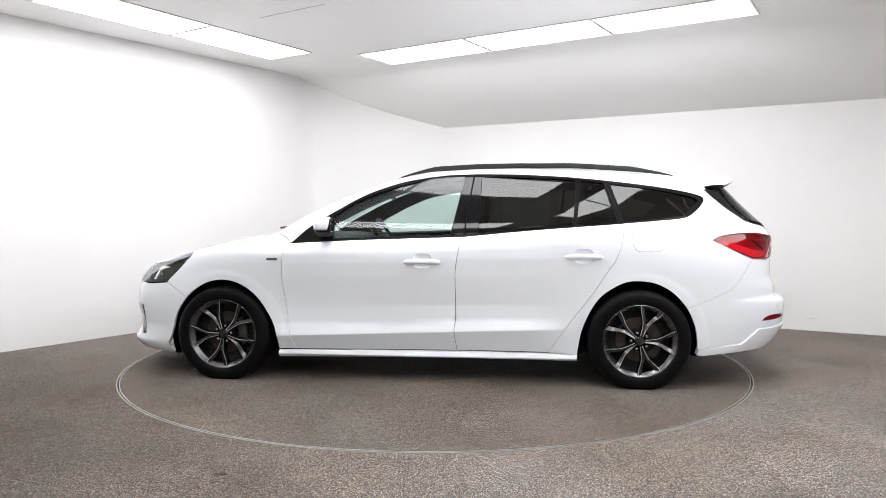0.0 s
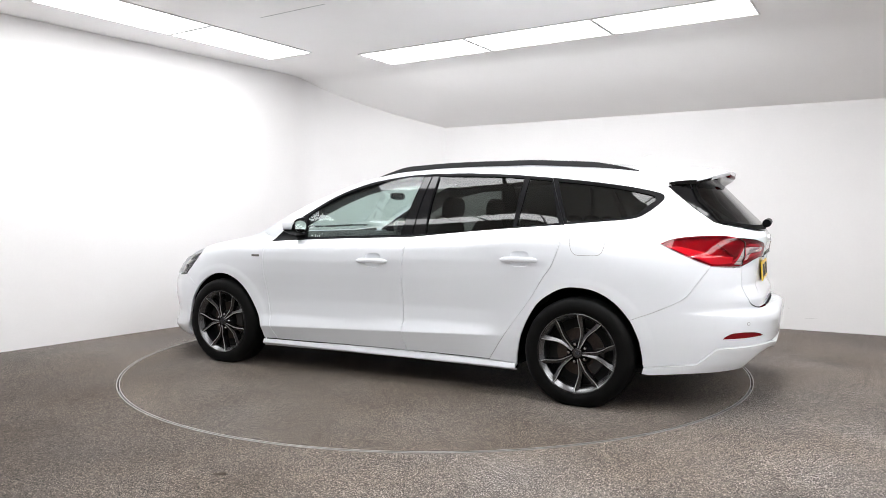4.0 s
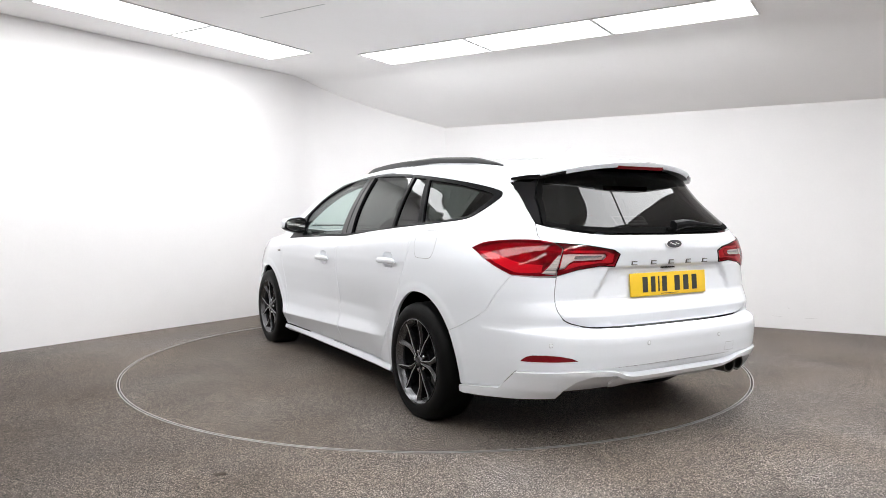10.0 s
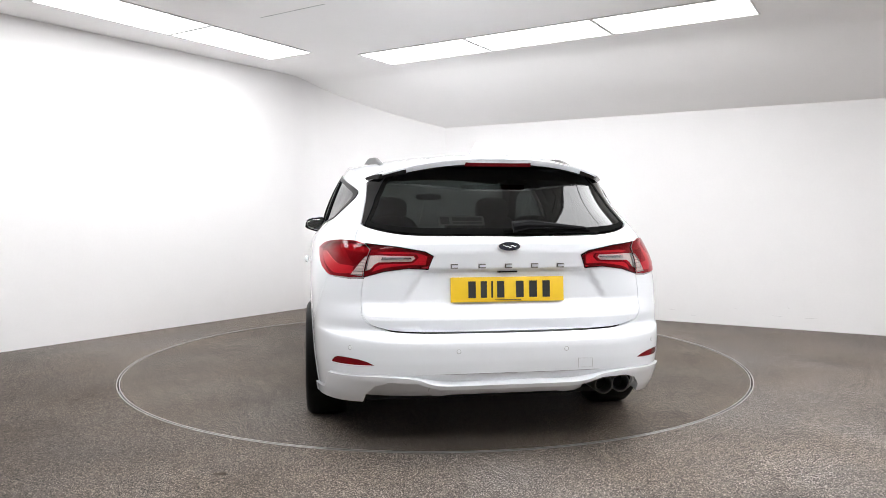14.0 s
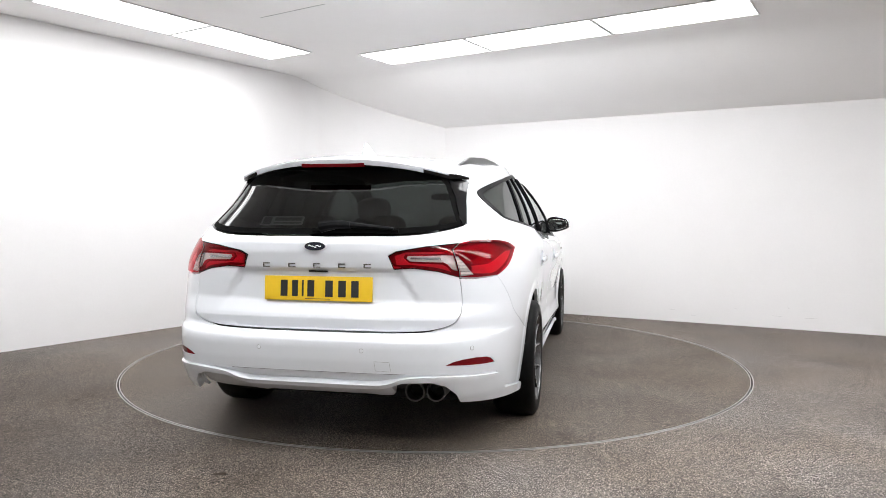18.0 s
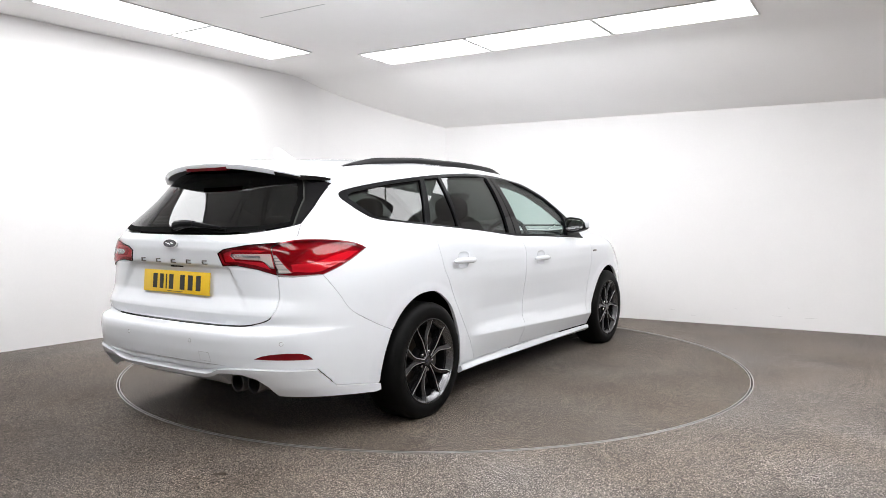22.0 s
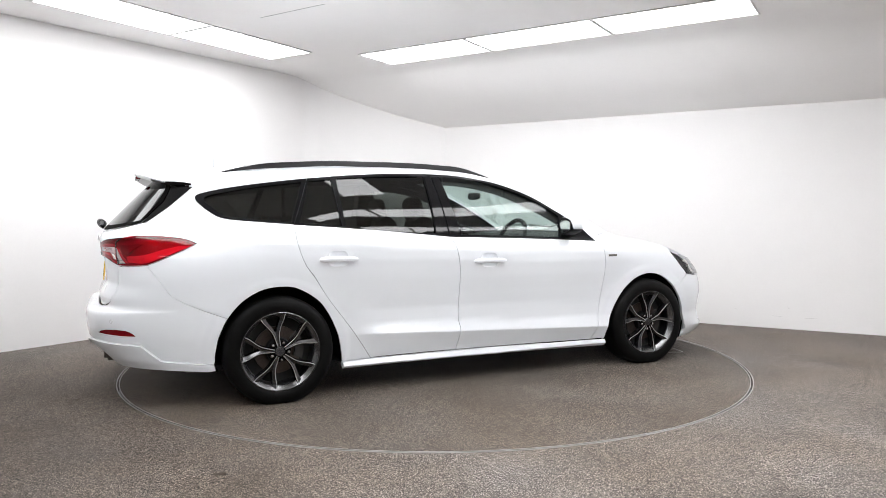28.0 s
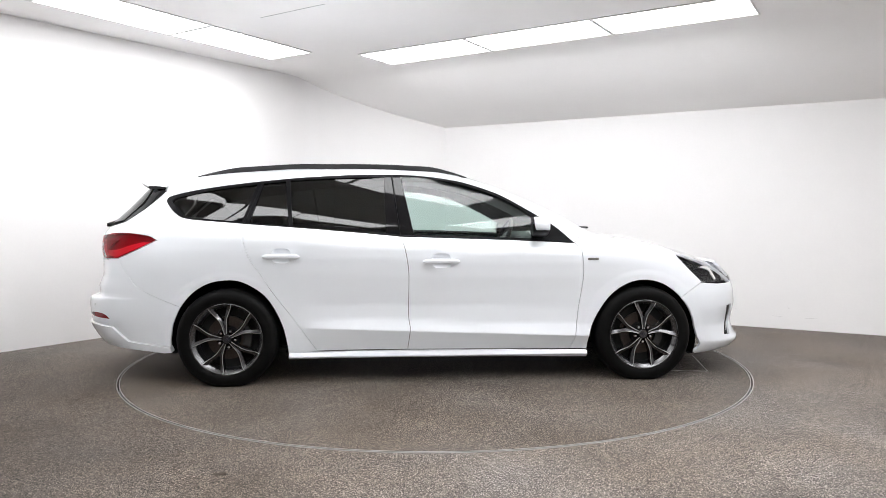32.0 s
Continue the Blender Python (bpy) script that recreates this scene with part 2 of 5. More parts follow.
def blob(bm, size, m, power=3.0, nu=20, nv=14):
    """A rounded block: a superellipsoid of half sizes size, at m."""
    sg = lambda v: math.copysign(abs(v) ** (2 / power), v)
    rows = []
    for j in range(1, nv):
        e = -math.pi / 2 + math.pi * j / nv
        rows.append([bm.verts.new(m @ Vector((size[0] * sg(math.cos(e)) * sg(math.cos(a)), size[1] * sg(math.cos(e)) * sg(math.sin(a)), size[2] * sg(math.sin(e)))))
                     for a in (2 * math.pi * i / nu for i in range(nu))])
    for u, v in zip(rows, rows[1:]):
        for i in range(nu):
            bm.faces.new((u[i], u[(i + 1) % nu], v[(i + 1) % nu], v[i]))
    lo, hi = bm.verts.new(m @ Vector((0, 0, -size[2]))), bm.verts.new(m @ Vector((0, 0, size[2])))
    for i in range(nu):
        bm.faces.new((lo, rows[0][(i + 1) % nu], rows[0][i]))
        bm.faces.new((hi, rows[-1][i], rows[-1][(i + 1) % nu]))


# ---- the room ----
ROOM_TOP = 2.676
C1, C2 = Vector((-1.491, 2.938)), Vector((0.109, 3.115))
LEFT_WAY, BACK_WAY = Vector((-0.5853, -0.8108)), Vector((0.8698, -0.4935))
WALLS = [C1 + LEFT_WAY * 5.6, C1, C2, C2 + BACK_WAY * 6.2, Vector((5.5, -3.6)), Vector((3.3, -7.2)), Vector((-3.0, -7.2)), Vector((-4.9, -4.8))]
NAMES = ("wall_west", "wall_corner", "wall_north", "wall_east", "wall_southeast", "wall_south", "wall_southwest", "wall_far_west")


def build_room():
    n = len(WALLS)
    mid = sum(WALLS, Vector((0, 0))) / n
    thick = 0.12
    outer = [mid + (p - mid) * (1 + thick * 1.6 / (p - mid).length) for p in WALLS]
    for i in range(n):
        a, b, c, d = WALLS[i], WALLS[(i + 1) % n], outer[(i + 1) % n], outer[i]
        bm = bmesh.new()
        plan = [a, d, c, b]
        if i == 0:
            plan = [a, d, c, C1 + LEFT_WAY * 0.14]
        if i == 1:
            p, q = C1 + LEFT_WAY * 0.14, C1 + (C2 - C1).normalized() * 0.14
            plan = [p, d, c, b] + [p * k * k + C1 * 2 * k * (1 - k) + q * (1 - k) ** 2 for k in (v / 12 for v in range(12))]
        prism(bm, plan, 0.0, ROOM_TOP + 0.2)
        bmesh.ops.recalc_face_normals(bm, faces=bm.faces)
        tagged(mesh_object(NAMES[i], bm, M_BACKWALL if i in (4, 5, 6) else M_WALL, soft=True, angle=0.3), "unseen wall behind the viewpoint, greyed to cut bounced light" if i in (4, 5, 6) else "plain white painted wall, lightly scuffed", "wall", kind="structure")
    bm = bmesh.new()
    prism(bm, outer, ROOM_TOP, ROOM_TOP + 0.12)
    bmesh.ops.recalc_face_normals(bm, faces=bm.faces)
    tagged(mesh_object("ceiling", bm, M_CEILING), "flat white painted ceiling", "ceiling", kind="structure")
    # the part of the ceiling that curves down to the north wall
    prof = [(-0.01, 2.120), (0.15, 2.186), (0.35, 2.272), (0.54, 2.37), (0.74, 2.49), (0.89, 2.595), (0.96, 2.632), (1.03, 2.655), (1.10, 2.668), (1.18, 2.674), (1.26, 2.6755)]
    inward = Vector((-0.4935, -0.8698))
    bm = bmesh.new()
    rows = []
    for d, z in prof:
        row = []
        for s in (-2.2, 6.3):
            p = C2 + BACK_WAY * s + inward * d
            row.append(bm.verts.new((p.x, p.y, z)))
        rows.append(row)
    back = [[bm.verts.new((v.co.x, v.co.y, ROOM_TOP + 0.02)) for v in row] for row in (rows[0], rows[-1])]
    for u, v in zip(rows, rows[1:]):
        bm.faces.new((u[0], u[1], v[1], v[0]))
    bm.faces.new((back[0][0], back[0][1], rows[0][1], rows[0][0]))
    bmesh.ops.recalc_face_normals(bm, faces=bm.faces)
    tagged(mesh_object("ceiling_slope", bm, M_CEILING, soft=True, angle=0.5), "white ceiling curving down to the back wall", "ceiling", kind="structure")
    # floor with a round hole for the turntable
    bm = bmesh.new()
    k = 128
    ring = [bm.verts.new((TABLE_R * math.cos(2 * math.pi * i / k), TABLE_R * math.sin(2 * math.pi * i / k), 0)) for i in range(k)]
    rim = []
    for i in range(k):
        a = 2 * math.pi * i / k
        rim.append(bm.verts.new((8.3 * math.cos(a), 8.3 * math.sin(a), 0)))
    for i in range(k):
        bm.faces.new((ring[i], rim[i], rim[(i + 1) % k], ring[(i + 1) % k]))
    low = [bm.verts.new((v.co.x, v.co.y, -0.06)) for v in ring]
    for i in range(k):
        bm.faces.new((ring[i], ring[(i + 1) % k], low[(i + 1) % k], low[i]))
    bmesh.ops.recalc_face_normals(bm, faces=bm.faces)
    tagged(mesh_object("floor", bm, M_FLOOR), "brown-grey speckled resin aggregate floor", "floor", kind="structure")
    bm = bmesh.new()
    prism(bm, [(2.6 * math.cos(2 * math.pi * i / 48), 2.6 * math.sin(2 * math.pi * i / 48)) for i in range(48)], -0.12, -0.055)
    tagged(mesh_object("turntable_pit", bm, M_DARK), "dark pit under the turntable", "pit", kind="structure")


TABLE_R = 2.238


def light_panel(p, way, across, length=1.19, width=0.575):
    """A flat lamp let into the ceiling: p is one corner."""
    a = Vector((*way, 0)).normalized()
    b = Vector((*across, 0)).normalized()
    c = Vector((*p, ROOM_TOP)) + a * length / 2 + b * width / 2
    thing = new("ceiling_light")
    thing.matrix_basis = Matrix.Translation(c)
    turn = Matrix((( a.x, b.x, 0, 0), (a.y, b.y, 0, 0), (0, 0, 1, 0), (0, 0, 0, 1)))
    bm = bmesh.new()
    box(bm, -length / 2 + 0.017, length / 2 - 0.017, -width / 2 + 0.017, width / 2 - 0.017, -0.006, 0.004, m=turn)
    bmesh.ops.recalc_face_normals(bm, faces=bm.faces)
    part("diffuser", bm, M_PANEL, thing, "glowing white diffuser")
    bm = bmesh.new()
    l, w = length / 2, width / 2
    for x0, x1, y0, y1 in ((-l, l, -w, -w + 0.016), (-l, l, w - 0.016, w), (-l, -l + 0.016, -w + 0.0165, w - 0.0165), (l - 0.016, l, -w + 0.0165, w - 0.0165)):
        box(bm, x0, x1, y0, y1, -0.009, 0.004, m=turn)
    bmesh.ops.recalc_face_normals(bm, faces=bm.faces)
    part("frame", bm, M_LAMPFRAME, thing, "thin pale metal frame")
    return tagged(thing, "flat rectangular lit ceiling panel in a thin frame", "ceiling light", "rows of ceiling panels")


def build_lights():
    lway, lout = Vector((-0.5535, -0.8328)), Vector((-0.8328, 0.5535))
    bway, bout = Vector((0.8431, -0.5377)), Vector((0.5377, 0.8431))
    # a square of rows over the turntable, a short row inside it, unseen fill rows behind the viewpoint
    rows = [(Vector((-1.206, 1.599)), lway, lout, 3), (Vector((-0.769, 1.679)), bway, bout, 3),
            (Vector((2.42, -0.24)), lway, -lout, 3), (Vector((-2.955, -1.61)), bway, -bout, 3),
            (Vector((0.45, -1.94)), -bway, bout, 2), (Vector((3.84, -1.18)), lway, -lout, 4),
            # two rows out of view, added to brighten the car's near side
            (Vector((-2.7, -5.1)), Vector((1, 0)), Vector((0, 1)), 2), (Vector((0.8, -5.1)), Vector((1, 0)), Vector((0, 1)), 3)]
    for p, way, out, n in rows:
        for i in range(n):
            light_panel(p + way * (1.197 * i), way, out)
    # hairline joint in the ceiling lining
    bm = bmesh.new()
    a, b = Vector((-1.41, 0.384)), Vector((-0.838, 0.007))
    w = Vector((0.55, 0.83)).normalized() * 0.002
    prism(bm, [a - w, b - w, b + w, a + w], ROOM_TOP - 0.002, ROOM_TOP + 0.001)
    bmesh.ops.recalc_face_normals(bm, faces=bm.faces)
    tagged(mesh_object("ceiling_joint", bm, M_FRAME), "hairline joint in the ceiling", "joint", kind="structure")


def build_turntable():
    thing = new("turntable")
    bm = bmesh.new()
    k = 128
    disc = [(TABLE_R - 0.012) * 1.0 * Vector((math.cos(2 * math.pi * i / k), math.sin(2 * math.pi * i / k))) for i in range(k)]
    prism(bm, disc, -0.03, 0.0)
    part("deck", bm, M_DECK, thing, "speckled resin deck")
    bm = bmesh.new()
    lathe(bm, [(TABLE_R - 0.0142, -0.03), (TABLE_R - 0.0142, 0.002), (TABLE_R - 0.0085, 0.002), (TABLE_R - 0.0085, -0.03)], 160, "Z")
    bmesh.ops.recalc_face_normals(bm, faces=bm.faces)
    part("edge_band", bm, M_STEEL, thing, "thin worn metal edge band")
    for a, b in (((1.30, -0.553), (1.856, -0.653)), ((1.856, -0.653), (1.985, -0.09))):
        bm = bmesh.new()
        a, b = Vector(a), Vector(b)
        w = (b - a).normalized()
        w = Vector((-w.y, w.x)) * 0.003
        prism(bm, [a - w, b - w, b + w, a + w], -0.01, 0.0015)
        part("joint_strip", bm, M_STEEL, thing, "thin metal strip round a floor hatch")
    tagged(thing, "round flush turntable with a thin metal edge", "turntable")
    bm = bmesh.new()
    lathe(bm, [(TABLE_R + 0.0072, -0.03), (TABLE_R + 0.0072, 0.002), (TABLE_R + 0.0018, 0.002), (TABLE_R + 0.0018, -0.03)], 160, "Z")
    bmesh.ops.recalc_face_normals(bm, faces=bm.faces)
    tagged(mesh_object("floor_edge_trim", bm, M_STEEL), "thin metal ring let into the floor", "trim", kind="structure")
    return thing


# ---- the car's outer surface: s runs along the side and round both ends, z upwards ----
def smooth_table(xs, ys, soft):
    """A dense table of the curve through the points, rounded over +-soft."""
    q = np.linspace(xs[0], xs[-1], 800)
    v = np.interp(q, xs, ys)
    k = max(1, int(soft / (q[1] - q[0])))
    w = np.hanning(2 * k + 3)
    pad = np.concatenate([2 * v[0] - v[k + 1:0:-1], v, 2 * v[-1] - v[-2:-k - 3:-1]])
    return q, np.convolve(pad, w / w.sum(), "valid")


BELT = smooth_table((-2.5, -1.66, -1.24, -0.89, -0.57, -0.25, 0.38, 0.89, 2.4),
                    (1.12, 1.07, 1.03, 1.006, 0.978, 0.951, 0.930, 0.908, 0.86), 0.15)
SECTION = smooth_table((0.08, 0.15, 0.21, 0.33, 0.40, 0.50, 0.60, 0.70, 0.80, 0.86, 0.905, 0.95, 1.0, 1.05, 1.15, 1.25, 1.35, 1.40, 1.50),
                       (0.80, 0.828, 0.841, 0.890, 0.870, 0.870, 0.883, 0.898, 0.907, 0.905, 0.896, 0.873, 0.849, 0.825, 0.775, 0.717, 0.65, 0.60, 0.48), 0.008)
PLAIN = smooth_table((0.08, 0.15, 0.205, 0.33, 0.50, 0.60, 0.70, 0.80, 0.86, 0.905, 0.95, 1.0, 1.05, 1.15, 1.25, 1.35, 1.40, 1.50),
                     (0.80, 0.836, 0.852, 0.874, 0.882, 0.888, 0.899, 0.907, 0.905, 0.896, 0.873, 0.849, 0.825, 0.775, 0.717, 0.65, 0.60, 0.48), 0.02)
REAR_X, FRONT_X = -0.9, 0.9
REAR_LONG = smooth_table((0.08, 0.20, 0.29, 0.37, 0.45, 0.51, 0.540, 0.552, 0.560, 0.566, 0.575, 0.625, 0.642, 0.70, 0.81, 0.836, 0.850, 0.93, 0.965, 1.00, 1.04, 1.15, 1.25, 1.33, 1.5),
                         (1.22, 1.30, 1.40, 1.455, 1.47, 1.475, 1.470, 1.461, 1.440, 1.396, 1.388, 1.400, 1.394, 1.358, 1.350, 1.352, 1.376, 1.390, 1.386, 1.365, 1.335, 1.23, 1.135, 1.05, 0.88), 0.006)
REAR_SOFT = smooth_table((0.08, 0.20, 0.29, 0.40, 0.50, 0.60, 0.70, 0.81, 0.93, 1.00, 1.04, 1.15, 1.25, 1.33, 1.5),
                         (1.22, 1.30, 1.39, 1.435, 1.43, 1.405, 1.385, 1.375, 1.385, 1.365, 1.335, 1.23, 1.135, 1.05, 0.88), 0.04)
REAR_TAPER = smooth_table((0.08, 0.50, 0.75, 0.85, 0.93, 1.0, 1.06, 1.175, 1.3, 1.5), (0.0, 0.0, 0.01, 0.03, 0.075, 0.11, 0.15, 0.215, 0.21, 0.20), 0.09)
FRONT_LONG = smooth_table((0.08, 0.14, 0.18, 0.226, 0.26, 0.35, 0.47, 0.58, 0.65, 0.72, 0.80, 0.86, 0.95, 1.5),
                          (1.08, 1.19, 1.31, 1.345, 1.30, 1.27, 1.30, 1.29, 1.265, 1.20, 1.11, 1.02, 0.95, 0.4), 0.02)
FRONT_TAPER = smooth_table((0.08, 0.55, 0.65, 0.80, 0.95, 1.5), (0.0, 0.0, 0.02, 0.06, 0.08, 0.08), 0.03)


def tab(t, v):
    return np.interp(v, t[0], t[1])


def arc_table(a, b, n, m):
    u = np.linspace(0, 1, 3000)
    p = np.pi / 2 * u ** 5 / (u ** 5 + (1 - u) ** 5)
    x, y = a * np.sin(p) ** (2 / n), b * np.maximum(np.cos(p), 0) ** (2 / m)
    return np.concatenate([[0], np.cumsum(np.hypot(np.diff(x), np.diff(y)))]), p


REAR_ARC, FRONT_ARC = arc_table(1.4, 0.88, 6, 4), arc_table(1.3, 0.88, 4.4, 3)
S_REAR, S_FRONT = REAR_X - REAR_ARC[0][-1], FRONT_X + FRONT_ARC[0][-1]


def rear_long(z, k):
    """Length of the tail: plain along the sides, with the ledges of the back as k nears 1."""
    return tab(REAR_SOFT, z) + (tab(REAR_LONG, z) - tab(REAR_SOFT, z)) * k ** 2


def section(x, z):
    """Half the width of the middle of the car, by place along it and height."""
    belt, crease = tab(BELT, x), 0.30 + 0.062 * (0.9 - x) / 1.62
    q = np.where(z < 0.21, z, np.where(z < crease, 0.21 + (z - 0.21) * 0.12 / (crease - 0.21),
        np.where(z < 0.6, 0.33 + (z - crease) * 0.27 / (0.6 - crease), np.where(z < belt, 0.6 + (z - 0.6) * 0.35 / (belt - 0.6), 0.95 + z - belt))))
    u = np.clip((q - 0.95) / 0.40, 0, 1)
    mid = np.clip((x + 2.1) / 0.9, 0, 1)
    mid = mid * mid * (3 - 2 * mid)
    foot = 0.873 - 0.033 * mid
    pane = foot - (foot - 0.65) * u + (0.054 + 0.056 * mid) * u * (1 - u)
    k = np.clip((x + 0.92) / 0.22, 0, 1) * np.clip((1.12 - x) / 0.25, 0, 1)
    k = k * k * (3 - 2 * k)
    w = np.clip((q - 0.95) / 0.02, 0, 1) * np.clip((1.35 - q) / 0.03, 0, 1)
    shoulder = 0.026 * mid * np.clip((q - 0.875) / 0.075, 0, 1) ** 1.6 * np.clip((1.35 - x) / 0.4, 0, 1)
    return pane * w + (tab(SECTION, q) * k + tab(PLAIN, q) * (1 - k) - shoulder) * (1 - w)


def side(s, z):
    """The place on the car's left skin."""
    s, z = np.asarray(s, float), np.asarray(z, float)
    pr = np.interp(REAR_X - s, *REAR_ARC)
    pf = np.interp(s - FRONT_X, *FRONT_ARC)
    kr = np.sin(np.maximum(pr, 0))
    xr = REAR_X - rear_long(z, kr) * kr ** (2 / 6)
    xf = FRONT_X + tab(FRONT_LONG, z) * np.sin(np.maximum(pf, 0)) ** (2 / 4.4)
    x = np.where(s < REAR_X, xr, np.where(s > FRONT_X, xf, s))
    y = section(x, z)
    y = np.where(s < REAR_X, y * (1 - tab(REAR_TAPER, z) * np.maximum(REAR_X - x, 0) ** 1.6) * np.maximum(np.cos(pr), 0) ** (2 / 4),
        np.where(s > FRONT_X, y * (1 - tab(FRONT_TAPER, z) * np.maximum(x - FRONT_X, 0) ** 1.6) * np.maximum(np.cos(pf), 0) ** (2 / 3), y))
    # the tailgate stands proud beside the plate's recess
    ease = lambda v: np.clip(v, 0, 1) ** 2 * (3 - 2 * np.clip(v, 0, 1))
    k = ease((y - 0.36 - 0.6 * (0.845 - z)) / 0.04) * (1 - ease((y - 0.50) / 0.22)) * np.clip((z - 0.645) / 0.16, 0, 1) * ease((0.852 - z) / 0.02)
    x = np.where(s < -2.1, x - 0.020 * k, x)
    # raised lips round the wheel arches
    for cx in (1.35, -1.35):
        k = np.clip((0.438 - np.hypot(x - cx, z - 0.30)) / 0.045, 0, 1)
        y = y + np.where(y > 0.6, 0.0038 * k * k * (3 - 2 * k), 0)
    return np.stack([x, y, z + 0 * x], -1)


def pane_side(s, z):
    """The skin as the window panes follow it: straight on where the body turns out below the waist and in at the roof."""
    z = np.asarray(z, float)
    belt = tab(BELT, side(s, z)[..., 0])
    zc = np.clip(z, belt + 0.024, belt + 0.362)
    p, e = side(s, zc), 0.004
    p = p + (side(s, zc + e) - side(s, zc - e)) / (2 * e) * (z - zc)[..., None]
    return p


EDGE = smooth_table((-2.2, -2.0, -1.8, -1.4, -1.0, -0.6, -0.3, 0.0, 0.22, 0.41, 0.61, 0.81, 1.0, 1.1, 1.3, 1.5, 1.65, 1.8, 1.95, 2.05, 2.3),
                    (1.19, 1.24, 1.285, 1.34, 1.375, 1.392, 1.392, 1.375, 1.33, 1.262, 1.179, 1.079, 0.972, 0.938, 0.905, 0.865, 0.82, 0.77, 0.70, 0.63, 0.42), 0.06)
CREST = smooth_table((-2.2, -2.05, -1.9, -1.4, -0.9, -0.4, 0.0, 0.2, 0.5, 0.8, 1.08, 1.18, 1.3, 1.5, 1.7, 1.9, 2.03, 2.12, 2.3),
                     (1.33, 1.36, 1.385, 1.42, 1.442, 1.445, 1.422, 1.38, 1.255, 1.105, 0.968, 0.955, 0.945, 0.91, 0.862, 0.808, 0.745, 0.66, 0.46), 0.06)


def top(x, y):
    """The place on the bonnet, windscreen and roof."""
    x, y = np.asarray(x, float), np.asarray(y, float)
    e = tab(EDGE, x)
    w = np.maximum(side(x_to_s(x, e), e)[..., 1], 0.05)
    return np.stack([x, y, e + (tab(CREST, x) - e) * (1 - np.minimum(np.abs(y) / w, 1.2) ** 2.3)], -1)


def x_to_s(x, z):
    """Where along the side a given x lies, at that height."""
    x, z = np.asarray(x, float), np.asarray(z, float)
    dr = 0.5 + 0 * x
    for _ in range(8):
        dr = np.clip((REAR_X - x) / rear_long(z, dr), 0, 1) ** 3
    df = np.clip((x - FRONT_X) / tab(FRONT_LONG, z), 0, 1) ** 2.2
    sr = REAR_X - np.interp(np.arcsin(dr), REAR_ARC[1], REAR_ARC[0])
    sf = FRONT_X + np.interp(np.arcsin(df), FRONT_ARC[1], FRONT_ARC[0])
    return np.where(x < REAR_X, sr, np.where(x > FRONT_X, sf, x))
# ---- end of the surface ----


# ---- panels cut out of the car's skin ----
def curve(pts, n=5):
    """A smooth line through the points."""
    p = [np.array(q, float) for q in pts]
    p = [2 * p[0] - p[1]] + p + [2 * p[-1] - p[-2]]
    out = []
    for a, b, c, d in zip(p, p[1:], p[2:], p[3:]):
        for k in range(n):
            t = k / n
            out.append(tuple(0.5 * (2 * b + (c - a) * t + (2 * a - 5 * b + 4 * c - d) * t * t + (3 * b - a - 3 * c + d) * t ** 3)))
    return out + [tuple(p[-2])]


def area(poly):
    q = np.array(poly)
    r = np.roll(q, -1, 0)
    return 0.5 * float((q[:, 0] * r[:, 1] - r[:, 0] * q[:, 1]).sum())


def dense(poly, step):
    out = []
    for a, b in zip(poly, poly[1:] + poly[:1]):
        a, b = np.array(a, float), np.array(b, float)
        n = max(1, int(np.ceil(np.hypot(*(b - a)) / step)))
        if np.hypot(*(b - a)) > 1e-5:
            out += [tuple(a + (b - a) * k / n) for k in range(n)]
    return out


def inset(poly, d):
    """The outline (counter-clockwise) moved inwards by d."""
    p = np.array(poly)
    e = np.roll(p, -1, 0) - p
    e /= np.maximum(np.hypot(e[:, 0], e[:, 1]), 1e-9)[:, None]
    n = np.stack([-e[:, 1], e[:, 0]], 1)
    m = n + np.roll(n, 1, 0)
    m /= np.maximum((m * m).sum(1), 0.5)[:, None] / 2
    return [tuple(q) for q in p + m * d]


def inside(px, py, poly):
    q = np.array(poly)
    r = np.roll(q, -1, 0)
    c = np.zeros(len(px), bool)
    for (x0, y0), (x1, y1) in zip(q, r):
        if y0 != y1:
            c ^= ((y0 > py) != (y1 > py)) & (px < (x1 - x0) * (py - y0) / (y1 - y0) + x0)
    return c


